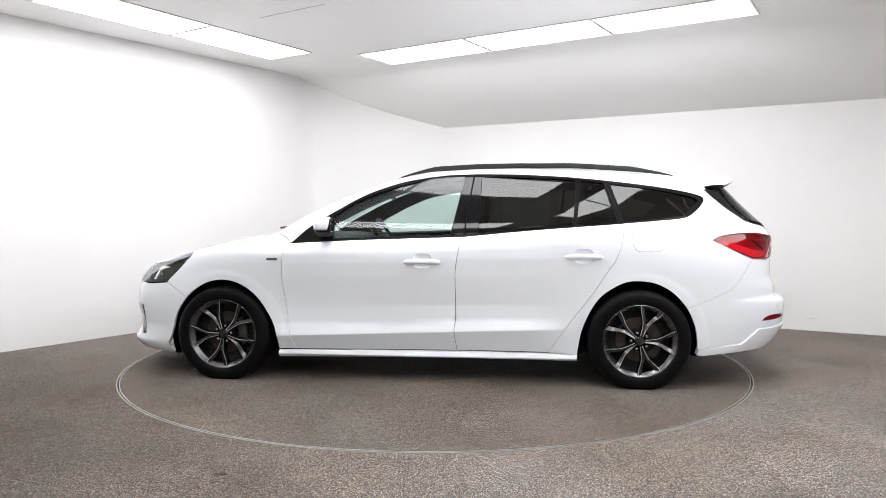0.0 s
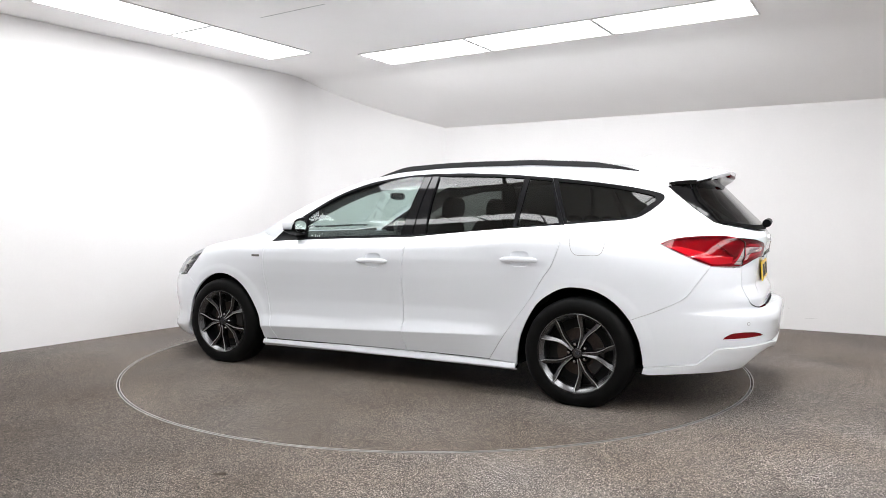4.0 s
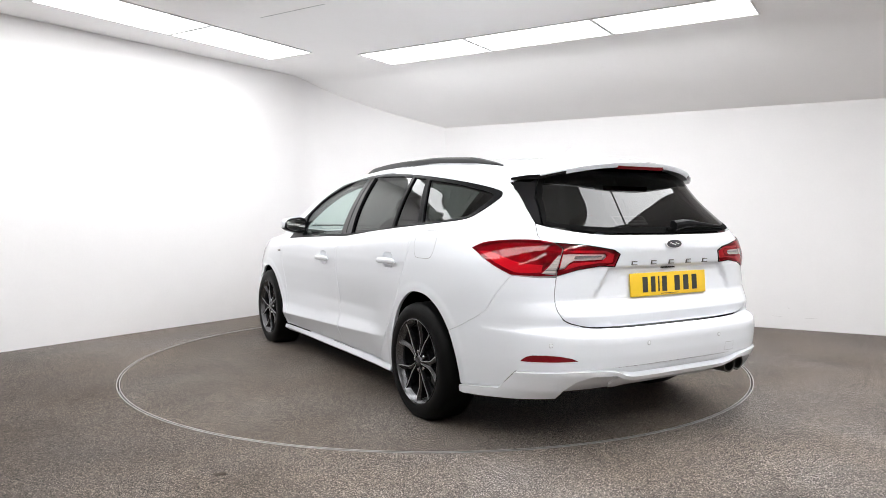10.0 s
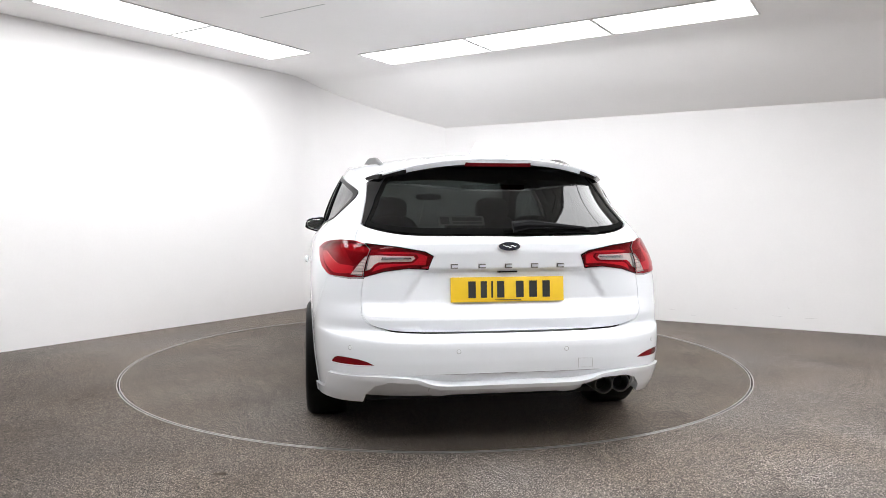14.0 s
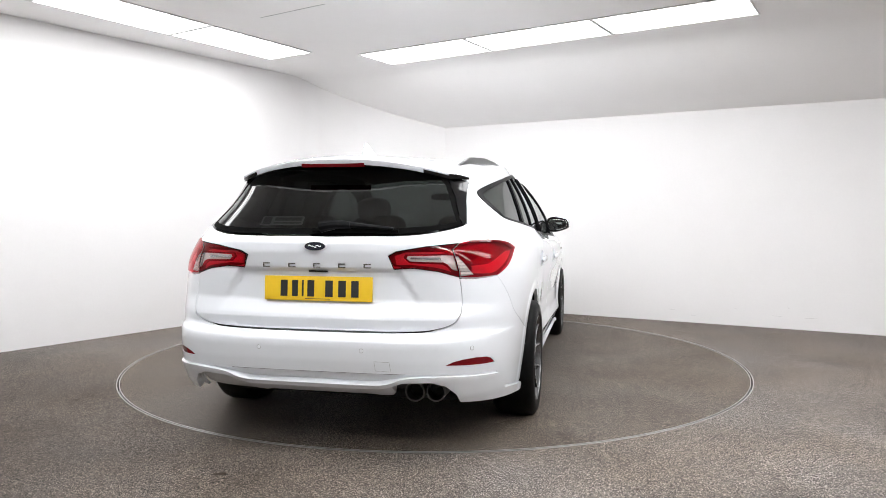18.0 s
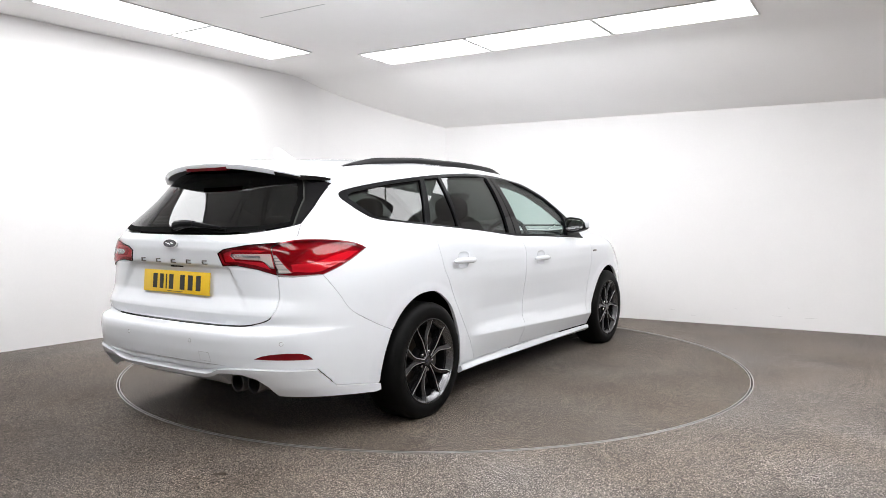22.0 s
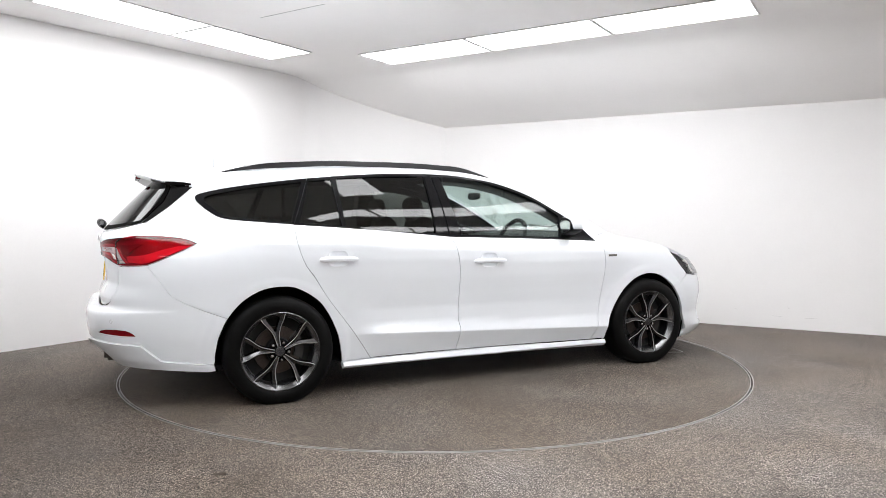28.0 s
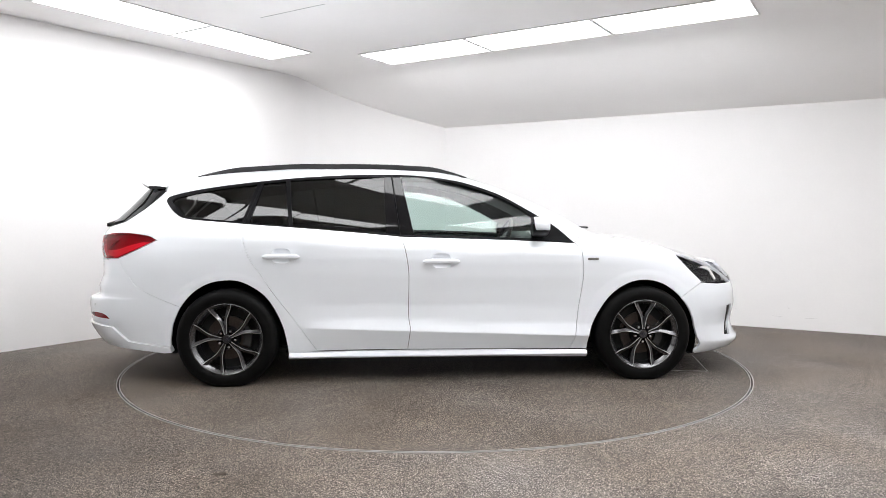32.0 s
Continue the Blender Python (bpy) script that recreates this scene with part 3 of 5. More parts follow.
def skin(name, poly, mat, parent, holes=(), f=None, lift=0.0, thick=0.018, step=0.03, hand=1, whole=False, gap=0.0019, label="", seam=None, lines=()):
    """A panel: an outline on the car's skin, filled with a fine net, with turned-in edges. hand -1: the right-hand side.
    whole: both halves in one mesh, joined where the first coordinate is seam."""
    f = f or side
    seam = S_REAR if seam is None else seam
    poly = [tuple(map(float, q)) for q in poly]
    if area(poly) < 0:
        poly = poly[::-1]
    poly = dense(poly, step)
    keep = [abs(p[0] - seam) < 1e-6 for p in poly] if whole else [False] * len(poly)
    moved = inset(poly, gap)
    poly = [(seam, m[1]) if k else m for k, m in zip(keep, moved)]
    loops = [poly]
    for h in holes:
        h = [tuple(map(float, q)) for q in h]
        h = dense(h if area(h) > 0 else h[::-1], step)
        loops.append(h)
    pts, edges = [], []
    for lp in loops:
        b = len(pts)
        pts += lp
        edges += [(b + i, b + (i + 1) % len(lp)) for i in range(len(lp))]
    marks = []
    for ln in lines:
        q = np.array(dense([tuple(map(float, p)) for p in ln] + [tuple(map(float, ln[-1]))], step * 0.8)[:-1])
        ok = inside(q[:, 0], q[:, 1], poly)
        dd = np.min((q[:, None, 0] - np.array(poly)[None, :, 0]) ** 2 + (q[:, None, 1] - np.array(poly)[None, :, 1]) ** 2, 1)
        marks += [tuple(p) for p, o, e in zip(q, ok, dd) if o and e > 0.004 ** 2]
    b = len(pts)
    pts += marks
    lo, hi = np.min(poly, 0), np.max(poly, 0)
    gx, gy = np.meshgrid(np.arange(lo[0] + step * 0.5, hi[0], step), np.arange(lo[1] + step * 0.5, hi[1], step))
    gx, gy = gx.ravel(), gy.ravel()
    ok = inside(gx, gy, poly)
    for h in loops[1:]:
        ok &= ~inside(gx, gy, h)
    allb = np.array([p for lp in loops for p in lp] + marks)
    gx, gy = gx[ok], gy[ok]
    if len(gx):
        d = np.min((gx[:, None] - allb[None, :, 0]) ** 2 + (gy[:, None] - allb[None, :, 1]) ** 2, 1)
        gx, gy = gx[d > (0.45 * step) ** 2], gy[d > (0.45 * step) ** 2]
    cdt = geometry.delaunay_2d_cdt([Vector(p) for p in pts] + [Vector((a, b)) for a, b in zip(gx, gy)], edges, [], 0, 1e-6)
    uv = np.array([(v.x, v.y) for v in cdt[0]])
    tri = np.array([t for t in cdt[2] if len(t) == 3])
    c = uv[tri].mean(1)
    ok = inside(c[:, 0], c[:, 1], poly)
    for h in loops[1:]:
        ok &= ~inside(c[:, 0], c[:, 1], h)
    tri = tri[ok]
    xyz = f(uv[:, 0], uv[:, 1])
    e = 0.0015
    du = f(uv[:, 0] + e, uv[:, 1]) - f(uv[:, 0] - e, uv[:, 1])
    dv = f(uv[:, 0], uv[:, 1] + e) - f(uv[:, 0], uv[:, 1] - e)
    nor = np.cross(du, dv)
    nor /= np.maximum(np.linalg.norm(nor, axis=1), 1e-12)[:, None]
    mid = np.stack([np.clip(xyz[:, 0], -1.3, 1.3), 0 * xyz[:, 1], np.full(len(xyz), 0.7)], 1)
    flip = np.sign((nor * (xyz - mid)).sum(1))
    nor *= np.where(flip == 0, 1, flip)[:, None]
    if whole:
        on = np.abs(uv[:, 0 if f is side else 1] - seam) < 1e-5 if f is side else np.abs(xyz[:, 1]) < 1e-5
        nor[on, 1] = 0
        nor /= np.linalg.norm(nor, axis=1)[:, None]
        xyz[on, 1] = 0
    t3 = xyz[tri]
    face = np.cross(t3[:, 1] - t3[:, 0], t3[:, 2] - t3[:, 0])
    bad = (face * nor[tri].mean(1)).sum(1) < 0
    tri[bad] = tri[bad][:, ::-1]
    xyz = xyz + nor * lift
    # the turned-in rim
    count = {}
    for a, b, c_ in tri:
        for u, v in ((a, b), (b, c_), (c_, a)):
            count[(min(u, v), max(u, v))] = (u, v) if (min(u, v), max(u, v)) not in count else None
    verts, normals, faces = [tuple(v) for v in xyz], [tuple(v) for v in nor], [tuple(int(i) for i in t) for t in tri]
    if thick:
        for uvp in count.values():
            if uvp is None:
                continue
            u, v = uvp
            if whole and abs(xyz[u][1]) < 1e-4 and abs(xyz[v][1]) < 1e-4:
                continue
            d = xyz[v] - xyz[u]
            out = np.cross(d, (nor[u] + nor[v]) / 2)
            out /= max(np.linalg.norm(out), 1e-9)
            b = len(verts)
            verts += [tuple(xyz[u]), tuple(xyz[v]), tuple(xyz[v] - nor[v] * thick), tuple(xyz[u] - nor[u] * thick)]
            normals += [tuple(out)] * 4
            faces.append((b + 1, b, b + 3, b + 2))
    if whole:
        b = len(verts)
        verts += [(x, -y, z) for x, y, z in verts]
        normals += [(x, -y, z) for x, y, z in normals]
        faces += [tuple(b + i for i in q[::-1]) for q in faces]
    elif hand < 0:
        verts = [(x, -y, z) for x, y, z in verts]
        normals = [(x, -y, z) for x, y, z in normals]
        faces = [q[::-1] for q in faces]
    me = bpy.data.meshes.new(name)
    me.from_pydata(verts, [], faces)
    me.materials.append(mat)
    me.shade_smooth()
    me.normals_split_custom_set_from_vertices(normals)
    me.update()
    ob = new(name, me)
    ob.parent = parent
    return tagged(ob, label)


def arch(cx, cz, r, a0, a1, n=30):
    """A wheel arch, as places on the skin."""
    a = np.radians(np.linspace(a0, a1, n))
    x, z = cx + r * np.cos(a), cz + r * np.sin(a)
    return [(float(s), float(q)) for s, q in zip(x_to_s(x, z), z)]


def edge_line(x0, x1, n):
    x = np.linspace(x0, x1, n)
    z = tab(EDGE, x)
    return [(float(s), float(q)) for s, q in zip(x_to_s(x, z), z)]


# outlines on the skin
CUT_FRONT = [(0.859, 0.206), (0.892, 0.294), (0.917, 0.498), (0.942, 0.686), (0.940, 0.815), (0.928, 0.870), (0.890, 0.906)]
CUT_MID = [(-0.205, 0.216), (-0.188, 0.351), (-0.198, 0.441), (-0.196, 0.697), (-0.204, 0.787), (-0.221, 0.877), (-0.248, 0.951)]
CUT_REAR = [(-0.788, 0.212), (-0.927, 0.417), (-1.063, 0.598), (-1.145, 0.722), (-1.203, 0.802), (-1.244, 0.917), (-1.262, 1.034)]
LOW_FRONT = [(0.890, 0.906), (0.655, 0.918), (0.375, 0.930), (0.043, 0.941), (-0.248, 0.951)]
LOW_REAR = [(-0.248, 0.951), (-0.570, 0.981), (-0.887, 1.008), (-1.262, 1.034)]
LOW_QUARTER = [(-1.262, 1.034), (-1.479, 1.050), (-1.679, 1.068), (-1.776, 1.100), (-1.890, 1.158), (-1.932, 1.187), (-1.920, 1.213), (-1.777, 1.245), (-1.572, 1.274), (-1.356, 1.297), (-1.215, 1.310)]
TOP_REAR = [(-1.215, 1.310), (-0.895, 1.334), (-0.600, 1.352), (-0.305, 1.359)]
TOP_FRONT = [(-0.305, 1.359), (-0.116, 1.352), (0.073, 1.326), (0.223, 1.291), (0.407, 1.224), (0.586, 1.125), (0.763, 1.016), (0.890, 0.906)]
PANE_FRONT = [(0.601, 0.940), (0.191, 0.955), (-0.156, 0.965)], [(-0.238, 1.331), (-0.117, 1.328), (0.033, 1.310), (0.182, 1.276), (0.367, 1.215), (0.511, 1.143), (0.610, 1.076)]
PANE_REAR = [(-0.348, 0.977), (-0.534, 0.986), (-0.747, 1.003), (-0.931, 1.021)], [(-0.977, 1.307), (-0.750, 1.322), (-0.530, 1.331), (-0.362, 1.332)]
PANE_SMALL = [(-0.967, 1.025), (-1.107, 1.036), (-1.224, 1.046)], [(-1.200, 1.288), (-1.027, 1.302)]
PANE_QUARTER = [(-1.286, 1.052), (-1.487, 1.066), (-1.690, 1.086)], [(-1.800, 1.145), (-1.868, 1.187), (-1.753, 1.217), (-1.553, 1.250), (-1.262, 1.280)]
LAMP_SIDE = [(-1.798, 0.93), (-1.87, 0.958), (-2.006, 0.973), (-2.138, 0.974), (-2.222, 0.962)], [(-2.27, 0.935), (-2.297, 0.811), (-2.226, 0.807), (-2.086, 0.812), (-1.982, 0.848), (-1.886, 0.889)]
LAMP_GATE = [(-2.222, 0.962), (-2.383, 0.950), (-2.540, 0.928), (-2.588, 0.908), (-2.583, 0.849), (-2.490, 0.853), (-2.385, 0.838), (-2.297, 0.811), (-2.270, 0.935)]
BUMPER_CUT = [(float(x_to_s(-1.6377, 0.508)), 0.508), (-1.797, 0.576), (-1.925, 0.64), (-2.004, 0.719), (-2.086, 0.812)]
GATE_CUT = [(-2.297, 0.811), (-2.293, 0.680), (-2.300, 0.640), (-2.332, 0.606), (-2.430, 0.580), (-2.560, 0.573), (-2.800, 0.571)]
VALANCE = [(-1.741, 0.250), (-1.996, 0.287), (-2.066, 0.377), (-2.3, 0.391), (-2.556, 0.398), (-2.8, 0.398)]
HEADLAMP = [(1.720, 0.803), (1.820, 0.792), (1.910, 0.775), (2.03, 0.754), (2.16, 0.728), (2.25, 0.67), (2.24, 0.638), (2.07, 0.627), (1.93, 0.628), (1.791, 0.640), (1.747, 0.72)]


ARCH_FRONT = [(1.745, 0.165), (1.738, 0.289), (1.722, 0.375), (1.669, 0.466), (1.611, 0.542), (1.550, 0.598), (1.473, 0.642), (1.383, 0.662), (1.291, 0.654), (1.209, 0.623), (1.129, 0.566), (1.073, 0.497), (1.027, 0.415), (0.997, 0.335), (0.979, 0.255), (0.975, 0.206)]
ARCH_REAR = [(-1.35 + r * math.cos(math.radians(a)), 0.314 + r * math.sin(math.radians(a))) for a, r in (
    (196, 0.372), (185, 0.358), (166, 0.348), (146, 0.347), (126, 0.353), (106, 0.361), (87, 0.364), (72, 0.364), (51, 0.356), (34, 0.348), (17, 0.350), (5, 0.360), (-8, 0.378), (-16, 0.396))]
ARCH_REAR = [(float(x_to_s(x, z)), float(z)) for x, z in ARCH_REAR]


def grown(outline, d):
    """The outline, taken counter-clockwise and moved outwards by d."""
    return inset(dense(outline if area(outline) > 0 else outline[::-1], 0.03), -d)


def rounded(pair):
    return curve(pair[0], 4) + curve(pair[1], 4)


def crease_lines(x0, x1):
    xs = np.linspace(x0, x1, 12)
    return [[(float(x), float(0.30 + 0.062 * (0.9 - x) / 1.62 + d)) for x in xs] for d in (-0.035, -0.014, -0.005, 0.005, 0.014, 0.035)]


def sill_face(u, z):
    """The sill rolls outwards at mid height and turns in below."""
    p = side(u, z)
    w = np.clip((0.210 - np.asarray(z)) / 0.052, 0, 1)
    p[..., 1] += np.interp(w, (0.0, 0.12, 0.62, 0.74, 1.0), (0.004, 0.010, 0.027, 0.026, 0.004))
    return p


def lip_lines(cx):
    a = np.radians(np.linspace(-10, 190, 50))
    return [[(float(s), float(z)) for s, z in zip(x_to_s(cx + r * np.cos(a), 0.30 + r * np.sin(a)), 0.30 + r * np.sin(a))] for r in (0.385, 0.395, 0.405, 0.415, 0.425, 0.438)]


def build_car():
    car = new("car")
    tagged(car, "white five-door estate car with dark alloy wheels and tinted rear windows", "car")
    arch_r, arch_f = curve(ARCH_REAR), curve(ARCH_FRONT)
    for hand in (1, -1):
        def sk(name, poly, mat, parent=car, **k):
            return skin(name, poly, mat, parent, hand=hand, **k)
        # wing
        wing = curve(CUT_FRONT) + [(0.935, 0.945)] + edge_line(1.0, 1.56, 14) + [(1.718, 0.806), (1.745, 0.72), (1.788, 0.640), (1.690, 0.590)] + arch_f[20:]
        sk("front_wing", wing, M_PAINT, lines=crease_lines(1.15, 0.85) + lip_lines(1.35))
        # doors
        sill_f = [(-0.205, 0.216), (0.3, 0.212), (0.859, 0.206)]
        door = sk("front_door", curve(CUT_FRONT) + curve(LOW_FRONT)[1:] + curve(CUT_MID)[::-1][1:] + sill_f[1:-1], M_PAINT, holes=[cup_outline(0.012, 0.790)], lines=crease_lines(0.95, -0.25))
        trim = curve(LOW_FRONT) + curve(TOP_FRONT)[:-1]
        pane = rounded(PANE_FRONT)
        sk("window_trim", trim, M_TRIM, door, holes=[grown(pane, 0.006)], lift=0.003, gap=0.001, thick=0.03, label="black window surround")
        sk("pillar_cover", [(-0.164, 0.962), (-0.246, 0.958), (-0.302, 1.336), (-0.244, 1.334)], M_GLOSS, door, f=pane_side, lift=0.0075, thick=0.006, label="gloss black pillar cover")
        sk("window_glass", grown(pane, 0.014), M_GLASS, door, f=pane_side, lift=-0.006, thick=0, gap=0, label="clear window glass").visible_shadow = False
        handle(door, 0.012, 0.790, hand, hand < 0)
        mirror(door, hand)
        door = sk("rear_door", curve(CUT_MID) + curve(LOW_REAR)[1:] + curve(CUT_REAR)[::-1][1:] + [(-0.5, 0.215)], M_PAINT, holes=[cup_outline(-1.004, 0.825)], lines=crease_lines(-0.15, -1.0))
        trim = curve(LOW_REAR) + curve(TOP_REAR)
        p1, p2 = rounded(PANE_REAR), PANE_SMALL[0] + PANE_SMALL[1]
        sk("pillar_cover", [(-0.252, 0.958), (-0.342, 0.968), (-0.357, 1.336), (-0.308, 1.337)], M_GLOSS, door, f=pane_side, lift=0.0075, thick=0.006, label="gloss black pillar cover")
        sk("window_trim", trim, M_TRIM, door, holes=[grown(p1, 0.006), grown(p2, 0.006)], lift=0.003, gap=0.001, thick=0.03, label="black window surround")
        for p in (p1, p2):
            sk("window_glass", grown(p, 0.013), M_TINT, door, f=pane_side, lift=-0.006, thick=0, gap=0, label="dark tinted glass").visible_shadow = False
        handle(door, -1.004, 0.825, hand)
        # side frame: pillar, roof edge and rear quarter in one pressing
        low = [(-0.788, 0.212), (-0.971, 0.209)]
        frame_top = [(0.935, 0.945)] + edge_line(1.0, -1.80, 70)
        gate = [(-2.010, 1.235), (-2.06, 1.13), (-2.118, 1.050), (-2.136, 0.994), (-2.165, 0.967)]
        poly = frame_top + gate + curve(LAMP_SIDE[0])[::-1] + curve([LAMP_SIDE[0][0]] + LAMP_SIDE[1][::-1][:3])[1:] \
            + curve(BUMPER_CUT)[::-1][1:-1] + arch_r[15:] + low[:1] + curve(CUT_REAR)[1:] + curve(LOW_QUARTER)[1:] + curve(TOP_REAR)[1:] + curve(TOP_FRONT)[1:]
        quarter = sk("side_frame", poly, M_PAINT, gap=0.0007, lines=lip_lines(-1.35))
        pane = rounded(PANE_QUARTER)
        sk("window_trim", curve(LOW_QUARTER), M_TRIM, quarter, holes=[grown(pane, 0.007)], lift=0.003, gap=0.001, thick=0.03, label="black window surround")
        sk("window_glass", grown(pane, 0.014), M_TINT, quarter, f=pane_side, lift=-0.006, thick=0, gap=0, label="dark tinted glass").visible_shadow = False
        # dark rubber behind the shut lines
        for cut in (CUT_FRONT, CUT_MID, CUT_REAR):
            ln = curve(cut)
            sk("door_seal", [(u - 0.010, z) for u, z in ln] + [(u + 0.010, z) for u, z in ln[::-1]], M_DARK, lift=-0.013, thick=0, gap=0)
        ln = curve(GATE_CUT[:5])
        sk("tailgate_seal", [(u - 0.010, z - 0.004) for u, z in ln] + [(u + 0.010, z - 0.004) for u, z in ln[::-1]], M_DARK, lift=-0.013, thick=0, gap=0)
        # sill
        sk("sill", [(0.973, 0.203), (-0.176, 0.213), (-0.972, 0.206), (-0.976, 0.158), (-0.175, 0.166), (0.985, 0.150)], M_PAINT, f=sill_face, thick=0.05, step=0.011)
        # tail lamp on the body: red lens, silver shell, light guide, clear corner with ribs
        corner = [(-2.228, 0.822), (-2.290, 0.816), (-2.274, 0.905), (-2.264, 0.905), (-2.250, 0.868)]
        lamp = sk("tail_lamp", curve(LAMP_SIDE[0], 4) + LAMP_SIDE[1], M_REDLENS, holes=[corner], lift=0.005, gap=0.0025, thick=0.0, label="glossy red tail lamp")
        lamp.visible_shadow = False
        sk("lamp_seal", curve(LAMP_SIDE[0], 4) + LAMP_SIDE[1], M_TRIM, lamp, holes=[inset(dense((curve(LAMP_SIDE[0], 4) + LAMP_SIDE[1])[::-1], 0.02), 0.0028)], lift=0.0035, gap=0.0, thick=0.005, label="black lamp surround")
        sk("lamp_shell", curve(LAMP_SIDE[0], 4) + LAMP_SIDE[1], M_LAMPSHELL, lamp, lift=-0.022, gap=-0.004, thick=0.0)
        sk("light_guide", curve([(-2.225, 0.828), (-2.101, 0.827), (-1.987, 0.863), (-1.885, 0.903), (-1.845, 0.920)], 4) + curve([(-1.900, 0.922), (-1.990, 0.902), (-2.100, 0.872), (-2.215, 0.862)], 4), M_GUIDE, lamp, lift=-0.010, gap=0.0, thick=0.008)
        sk("lamp_bezel", [(-2.10, 0.935), (-2.255, 0.925), (-2.245, 0.872), (-2.215, 0.868)], M_LAMPDARK, lamp, lift=-0.012, gap=0.0, thick=0.006)
        lens = sk("reversing_lens", corner, M_CLEAR, lamp, lift=0.005, gap=-0.001, thick=0.0, label="clear lens corner")
        lens.visible_shadow = False
        for k in range(6):
            z = 0.824 + 0.0135 * k
            sk("lens_rib", [(-2.226 - 0.006 * k, z), (-2.290 + 0.002 * k, z), (-2.288 + 0.002 * k, z + 0.0105), (-2.231 - 0.006 * k, z + 0.0105)], M_LENS, lamp, lift=-0.004, gap=0.0, thick=0.005, label="clear lens rib")
        # headlamp
        lamp = sk("headlamp", HEADLAMP, M_CLEAR, lift=0.003, gap=0.003, thick=0.02, label="clear headlamp with a dark housing")
        lamp.visible_shadow = False
        sk("lamp_housing", HEADLAMP, M_TRIM, lamp, lift=-0.035, gap=0.004, thick=0)
        sk("daytime_light", curve([(1.865, 0.742), (1.93, 0.752), (2.00, 0.746), (2.03, 0.735)], 3) + [(1.985, 0.722), (1.962, 0.655), (1.942, 0.652), (1.950, 0.715), (1.925, 0.730)], M_GUIDE, lamp, lift=-0.014, thick=0.008, label="white light guide")
        q = side(1.905, 0.688)
        bm = bmesh.new()
        blob(bm, (0.020, 0.010, 0.019), pose(float(q[0]), (float(q[1]) - 0.030) * hand, float(q[2]), 0, 0, -38 * hand), 2.2)
        part("projector", bm, M_GLOSS, lamp, "round projector lens", soft=True, angle=2)
        sk("reflector", [(2.04, 0.645), (2.09, 0.70), (2.18, 0.685), (2.20, 0.645)], M_CHROME, lamp, lift=-0.02, thick=0.012)
    # bonnet, windscreen, roof
    def edge_y(x):
        z = tab(EDGE, x)
        return side(x_to_s(x, z), z)[..., 1]
    xs = np.linspace(2.06, 1.02, 22)
    left = [(float(x), float(edge_y(x)) - 0.004) for x in xs]
    skin("bonnet", [(2.10, 0.0), (2.10, left[0][1] * 0.75)] + left + [(1.10, 0.45), (1.13, 0.0)], M_PAINT, car, f=top, whole=True, seam=99, thick=0.02)
    xs = np.linspace(0.99, 0.20, 18)
    inner = [(float(x), float(edge_y(x)) - 0.035) for x in xs]
    skin("windscreen", [(1.115, 0.0), (1.085, 0.45), (1.0, 0.70)] + inner + [(0.135, 0.42), (0.10, 0.0)], M_GLASS, car, f=top, whole=True, seam=99, thick=0, label="clear windscreen").visible_shadow = False
    for hand in (1, -1):
        strip = [(float(x), float(edge_y(x)) - 0.001) for x in np.linspace(1.0, 0.17, 18)] + [(0.17, inner[-1][1])] + inner[::-1]
        skin("windscreen_pillar", strip, M_PAINT, car, f=top, hand=hand, gap=0.0, thick=0.02)
        skin("pillar_lining", [(x, y - 0.004) for x, y in strip[:18]] + [(x, y - 0.035) for x, y in strip[18:]], M_CABIN, car, f=top, hand=hand, gap=0.0, thick=0, lift=-0.022)
        inner_edge = [(0.830, 0.925), (0.690, 0.985), (0.535, 1.075), (0.365, 1.165), (0.195, 1.237), (0.060, 1.272), (-0.100, 1.298), (-0.290, 1.305)]
        skin("pillar_lining", curve(TOP_FRONT) + curve(inner_edge), M_CABIN, car, hand=hand, gap=0.0, thick=0, lift=-0.034, label="dark pillar lining")
        skin("roof_side_lining", curve(TOP_REAR)[::-1] + edge_line(-1.20, -0.30, 24), M_LINER, car, hand=hand, gap=-0.010, thick=0, lift=-0.024)
        skin("roof_side_lining", curve(TOP_FRONT)[::-1] + edge_line(-0.30, 0.98, 30), M_CABIN, car, hand=hand, gap=-0.010, thick=0, lift=-0.024)
    xs = np.linspace(0.165, -1.80, 50)
    roof = [(float(x), float(edge_y(x)) - 0.0005) for x in xs]
    skin("roof", [(0.09, 0.0), (0.125, 0.42)] + roof + [(-1.86, 0.40), (-1.88, 0.0)], M_PAINT, car, f=top, whole=True, seam=99, gap=0.0, thick=0.02)
    skin("cowl", [(1.135, 0.0), (1.105, 0.45), (1.02, 0.70), (1.0, 0.69), (1.085, 0.45), (1.112, 0.0)], M_PLASTIC, car, f=top, whole=True, seam=99, lift=-0.008, thick=0.02, label="black plastic cowl")
    # front bumper and grille
    front = [(1.690, 0.590)] + arch_f[:21][::-1] + [(1.80, 0.150), (2.1, 0.165), (2.2, 0.14), (S_FRONT, 0.135), (S_FRONT, 0.44), (2.45, 0.44), (2.40, 0.62), (2.24, 0.632), (2.07, 0.622), (1.93, 0.623), (1.788, 0.636)]
    fog = [(2.020, 0.468), (2.10, 0.474), (2.13, 0.39), (2.08, 0.262), (2.000, 0.270), (2.045, 0.36)]
    bumper = skin("front_bumper", front, M_PAINT, car, gap=0.0008, whole=True, seam=S_FRONT, holes=[fog])
    skin("grille", [(2.41, 0.602), (2.46, 0.445), (S_FRONT, 0.445), (S_FRONT, 0.70), (2.33, 0.68), (2.30, 0.61)], M_TRIM, car, whole=True, seam=S_FRONT, label="black mesh grille")
